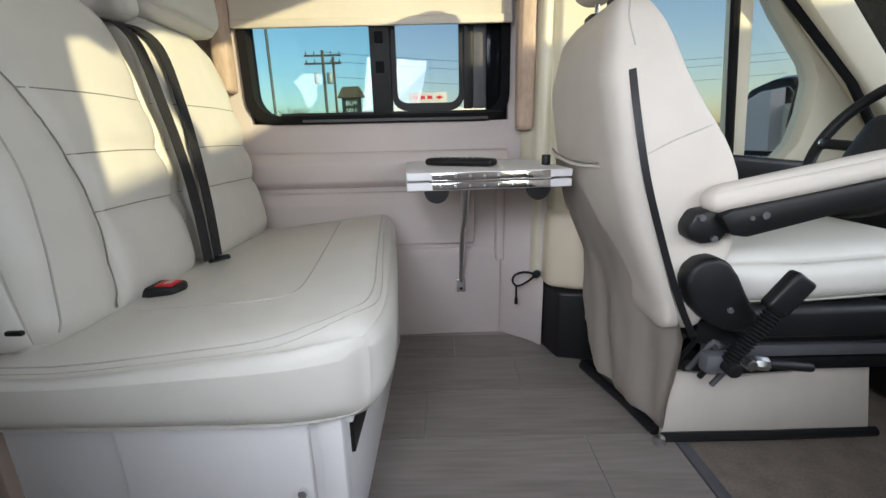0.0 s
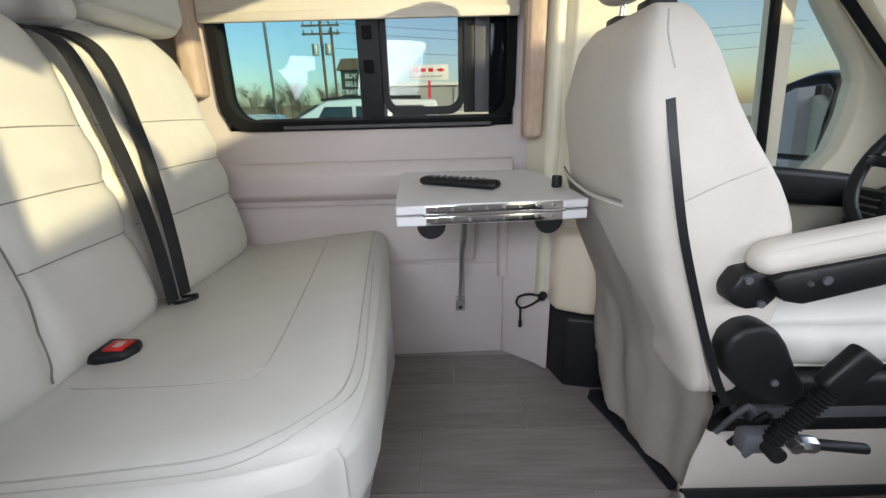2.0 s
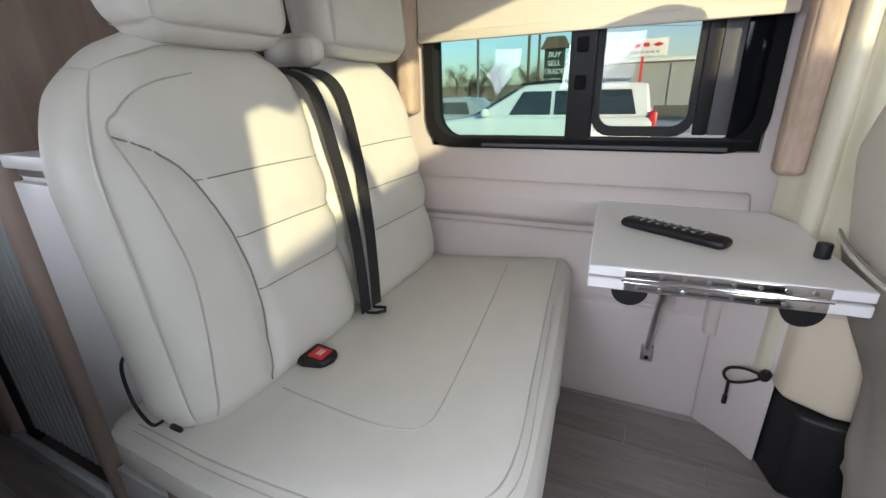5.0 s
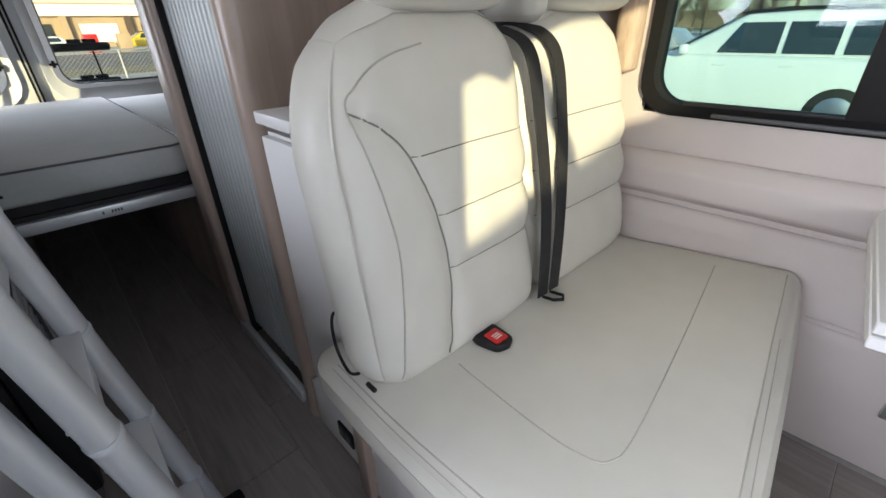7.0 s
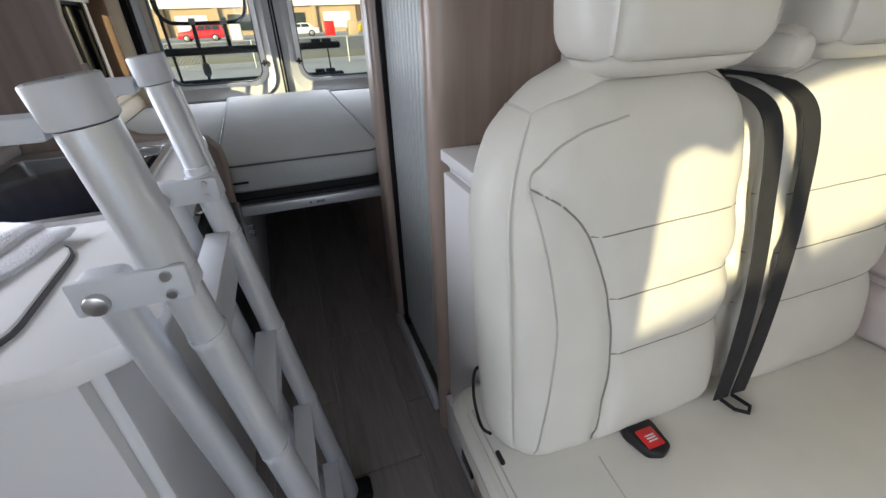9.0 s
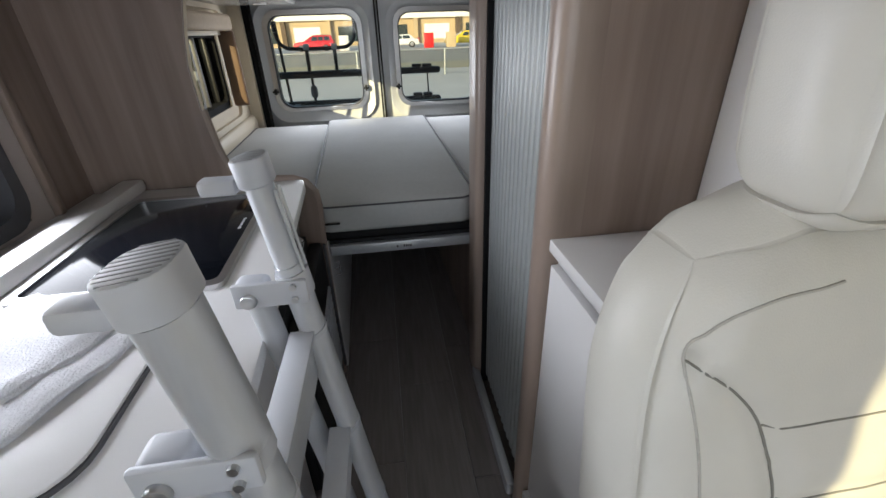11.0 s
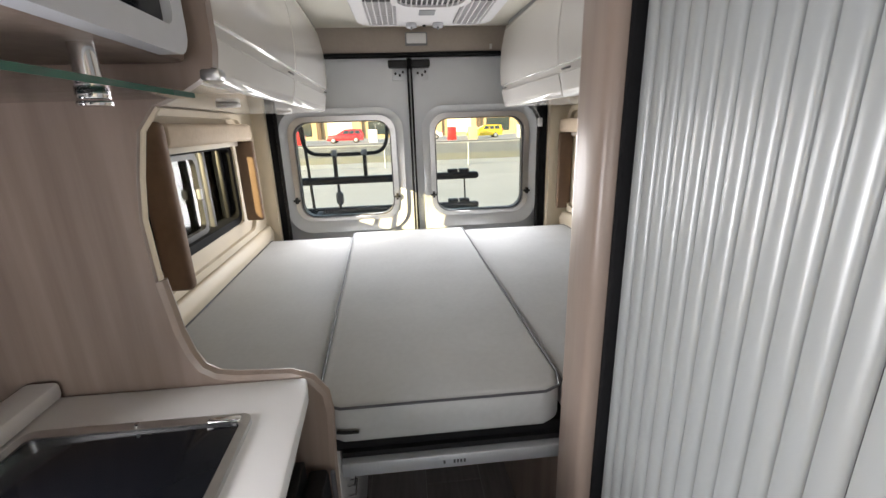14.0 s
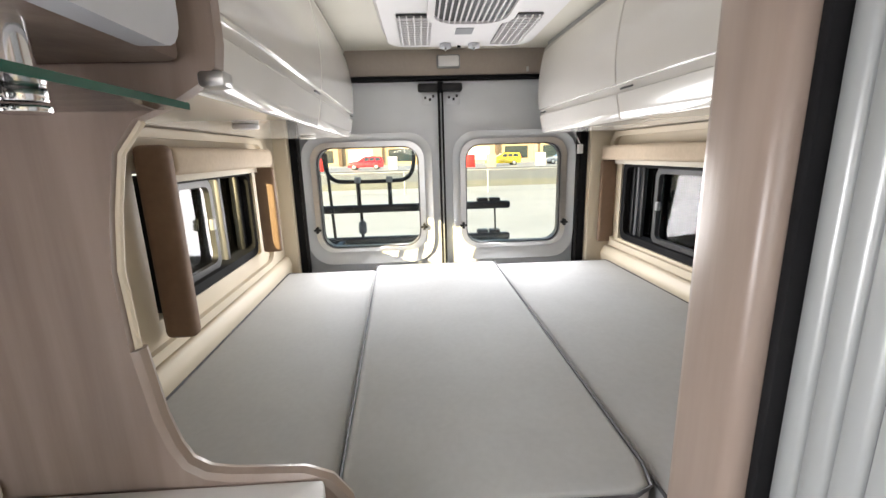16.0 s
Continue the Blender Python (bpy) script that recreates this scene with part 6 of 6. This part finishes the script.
part("board", rbox((-8.4, 39.85, 1.9), (-6.7, 40.0, 4.2)), SIGNDARK, bs)
part("roof", prism([(-8.7, 4.2), (-6.3, 4.2), (-6.8, 5.1), (-8.2, 5.1)], 'y', 39.5, 40.3), TIMBER, bs)


def sign_text(body, x, y, z, size, mat, parent, flip=False):
    cu = bpy.data.curves.new("lettering", "FONT")
    cu.body, cu.size, cu.extrude, cu.align_x = body, size, 0.01, 'CENTER'
    tmp = bpy.data.objects.new("lettering_tmp", cu)
    me = bpy.data.meshes.new_from_object(tmp)
    me.materials.clear()
    me.materials.append(mat)
    bpy.data.objects.remove(tmp)
    ob = new("lettering", me)
    ob.parent = parent
    ob.location = Vector((x, y, z)) - parent.location
    ob.rotation_euler = (radians(90), 0, 0)
    return ob


for body_, z in (("BUY", 3.55), ("SELL", 2.9), ("TRADE", 2.25)):
    sign_text(body_, -7.55, 39.83, z, 0.56, SIGNWHITE, bs)
shed = thing("shed", (0, 50, GZ), "long low grey shed with a flat roof", "building")
part("wall", rbox((-7.4, 46, GZ), (16, 56, 3.1)), SHED, shed)
part("roof", rbox((-7.7, 45.6, 3.1), (16.3, 56.4, 3.4), 0.03), WHITE, shed, "pale roof edge")
for i in range(5):
    part("rib", rbox((-6.5 + 4 * i, 45.9, GZ), (-6.35 + 4 * i, 46.0, 3.1)), SHED, shed)
part("door", rbox((-5.6, 45.93, GZ), (-4.5, 45.99, 1.7)), GREY, shed)

# chain-link fence at the rear and a rail fence at the side
fe = thing("chain_link_fence", (-21, 0, GZ), "grey chain-link fence on steel posts along the lot", "fence")
for i in range(15):
    y = -28 + 4 * i
    part("post", cylinder((-21, y, GZ), (-21, y, GZ + 1.1), 0.04, 8), GALV, fe)
part("top_rail", cylinder((-21, -28, GZ + 1.08), (-21, 28, GZ + 1.08), 0.03, 6), GALV, fe)
bm = bmesh.new()
for s in (-1, 1):
    for i in range(0, 400):
        y = -28 + 0.14 * i
        a, b = Vector((-21, y, GZ + 0.05)), Vector((-21, y + s * 1.0, GZ + 1.05))
        d = Vector((0.008, 0, 0)), Vector((0, 0.010, 0))
        q = [bm.verts.new(v) for v in (a - d[1], a + d[1], b + d[1], b - d[1])]
        bm.faces.new(q)
part("mesh", bm, GALV, fe, "woven wire mesh", 0, kind="stuff")
rf = thing("rail_fence", (-12, 24, GZ), "low pale rail fence beside the grass", "fence")
for i in range(12):
    x = -26 + 2.4 * i
    part("post", rbox((x - 0.05, 23.95, GZ), (x + 0.05, 24.05, GZ + 1.1)), GALV, rf)
for z in (0.45, 0.75, 1.05):
    part("rail", rbox((-26, 23.98, GZ + z - 0.03), (0.4, 24.02, GZ + z + 0.03)), GALV, rf)

store = thing("storefront", (-78, 0, GZ), "tan low storefront with white panels behind parked cars", "building")
part("wall", rbox((-90, -60, GZ), (-78, 60, 4.6)), STUCCO, store)
part("fascia", rbox((-78.1, -60, 3.1), (-77.4, 60, 4.4)), SIGNWHITE, store, "white fascia band")
for i in range(16):
    y = -54 + 7 * i
    part("window", rbox((-77.95, y, 0.0), (-77.9, y + 4.2, 2.2)), CARGLASS if i % 3 else SIGNWHITE, store, "shop window")
    part("pillar", rbox((-78, y + 5.2, GZ), (-77.3, y + 5.9, 3.1)), TIMBER if i % 2 else STUCCO, store)
for i, y in enumerate((-12.6, -3.4, 6.6, 16.0, 9.3)):
    part("kiosk", rbox((-56 - i % 2, y, GZ), (-55 - i % 2, y + 1.1, GZ + 1.6), 0.05), (RED, SIGNWHITE, RED, SIGNWHITE, STUCCO)[i], None, ("red upright drinks machine across the road", "white upright box across the road", "red upright drinks machine across the road", "white upright box across the road", "tan upright box across the road")[i], category="kiosk")


# bare trees along the far side
def tree(x, y, h, seed):
    rnd = random.Random(seed)
    t = thing("tree", (x, y, GZ), "bare brown winter tree with fine twigs", "tree", "bare trees along the field")
    bm = bmesh.new()
    add(bm, tube([(x, y, GZ), (x + 0.1, y, GZ + h * 0.35), (x, y, GZ + h * 0.6)], 0.11, 6))
    limbs = []
    for i in range(16):
        a, z0 = rnd.random() * 6.28, GZ + h * rnd.uniform(0.2, 0.6)
        e = Vector((x + math.cos(a) * h * 0.28, y + math.sin(a) * h * 0.28, z0 + h * rnd.uniform(0.15, 0.38)))
        add(bm, tube([(x, y, z0), e], 0.03, 4))
        limbs.append((Vector((x, y, z0)), e))
    part("trunk", bm, TIMBER, t, "", 30)
    bm = bmesh.new()
    for i in range(5200):
        s, e = limbs[rnd.randrange(len(limbs))]
        p0 = s.lerp(e, rnd.uniform(0.35, 1.05)) + Vector((rnd.gauss(0, 1), rnd.gauss(0, 1), rnd.gauss(0, 1))) * h * 0.055
        d = Vector((rnd.uniform(-1, 1), rnd.uniform(-1, 1), rnd.uniform(-0.2, 1.3))).normalized() * h * rnd.uniform(0.02, 0.06)
        w_ = Vector((0.011, 0.0, 0.007))
        q = [bm.verts.new(v) for v in (p0 - w_, p0 + w_, p0 + d)]
        bm.faces.new(q)
    part("crown", bm, TWIG, t, "", 0)


for i in range(16):
    tree(-52 + 2.6 * i + random.uniform(-0.8, 0.8), 62 + random.uniform(-5, 6), random.uniform(4.2, 6.4), 10 + i)
part("backdrop_hedge", rbox((-120, 92, GZ), (60, 93, 2.2)), TWIG, smooth=0, kind="structure")

# bike rack on the rear doors
rk = thing("bike_rack", (-3.5, 0.6, 0.7), "black folded bike rack fixed behind the rear doors", "bike rack")
for z in (0.945, 0.735):
    part("bar", rbox((-3.53, 0.10, z - 0.025), (-3.47, 0.86, z + 0.025), 0.018, 3), BLACK, rk, "thick black tray bar")
    part("bar", rbox((-3.53, 1.03, z - 0.024), (-3.47, 1.40, z + 0.024), 0.018, 3), BLACK, rk)
    for y in (1.22, 1.30):
        part("buckle", rbox((-3.55, y - 0.035, z + 0.02), (-3.49, y + 0.035, z + 0.045), 0.006), BLACK, rk)
part("hoop", tube(smooth_path([(-3.50, 0.215, 1.34), (-3.50, 0.225, 1.20), (-3.50, 0.27, 1.135), (-3.50, 0.36, 1.12), (-3.50, 0.64, 1.12), (-3.50, 0.73, 1.135), (-3.50, 0.775, 1.20), (-3.50, 0.785, 1.34)], 6), 0.013, 10), BLACK, rk, "black bent tube hoop")
for y in (0.42, 0.62):
    part("upright", tube([(-3.50, y, 1.12), (-3.50, y, 0.95)], 0.014, 8), BLACK, rk)
    part("clamp", rbox((-3.52, y - 0.02, 1.11), (-3.48, y + 0.02, 1.15), 0.006), MIDGREY, rk, "grey clamp")
part("strap", tube([(-3.49, 0.43, 0.92), (-3.49, 0.43, 0.76)], 0.010, 8), BLACK, rk)
part("grip", pad((-3.51, 0.41, 0.78), (-3.46, 0.455, 0.87), 0.02, 0.003, 4), GREY, rk, "dark rubber grip", 80)
part("upright", tube([(-3.50, 0.23, 1.30), (-3.50, 0.25, 0.72)], 0.010, 8), BLACK, rk)
part("strap", tube([(-3.50, 1.30, 0.93), (-3.50, 1.305, 0.75)], 0.006, 6), BLACK, rk)
for y in (0.30, 0.80, 1.07):
    part("bracket", rbox((-3.50, y - 0.02, 0.725), (-3.295, y + 0.02, 0.745), 0.004), BLACK, rk, "black door bracket")

# ---- floor planks ----
y0 = 0.285
meshes = {}
floor_parent = floor
for r in range(9):
    ya, yb = y0 + 0.205 * r, min(y0 + 0.205 * (r + 1), 2.09)
    off = (0.04, 0.33, 0.13, 0.45)[r % 4]
    x = -3.2 - off
    while x < 0.955:
        xa, xb = max(x, -3.2), min(x + 0.61, 0.955)
        if xb - xa > 0.02:
            key = (round(xb - xa, 3), round(yb - ya, 3))
            if key not in meshes:
                p0 = part("plank", rbox((xa + 0.0013, ya + 0.0013, -0.004), (xb - 0.0013, yb - 0.0013, 0.0), 0.0006, 1), FLOOR, floor_parent, "", 0, at=(xa, ya, 0))
                meshes[key] = p0.data
            else:
                o = new("plank", meshes[key])
                o.parent = floor_parent
                o.location = (xa, ya, 0)
        x += 0.61
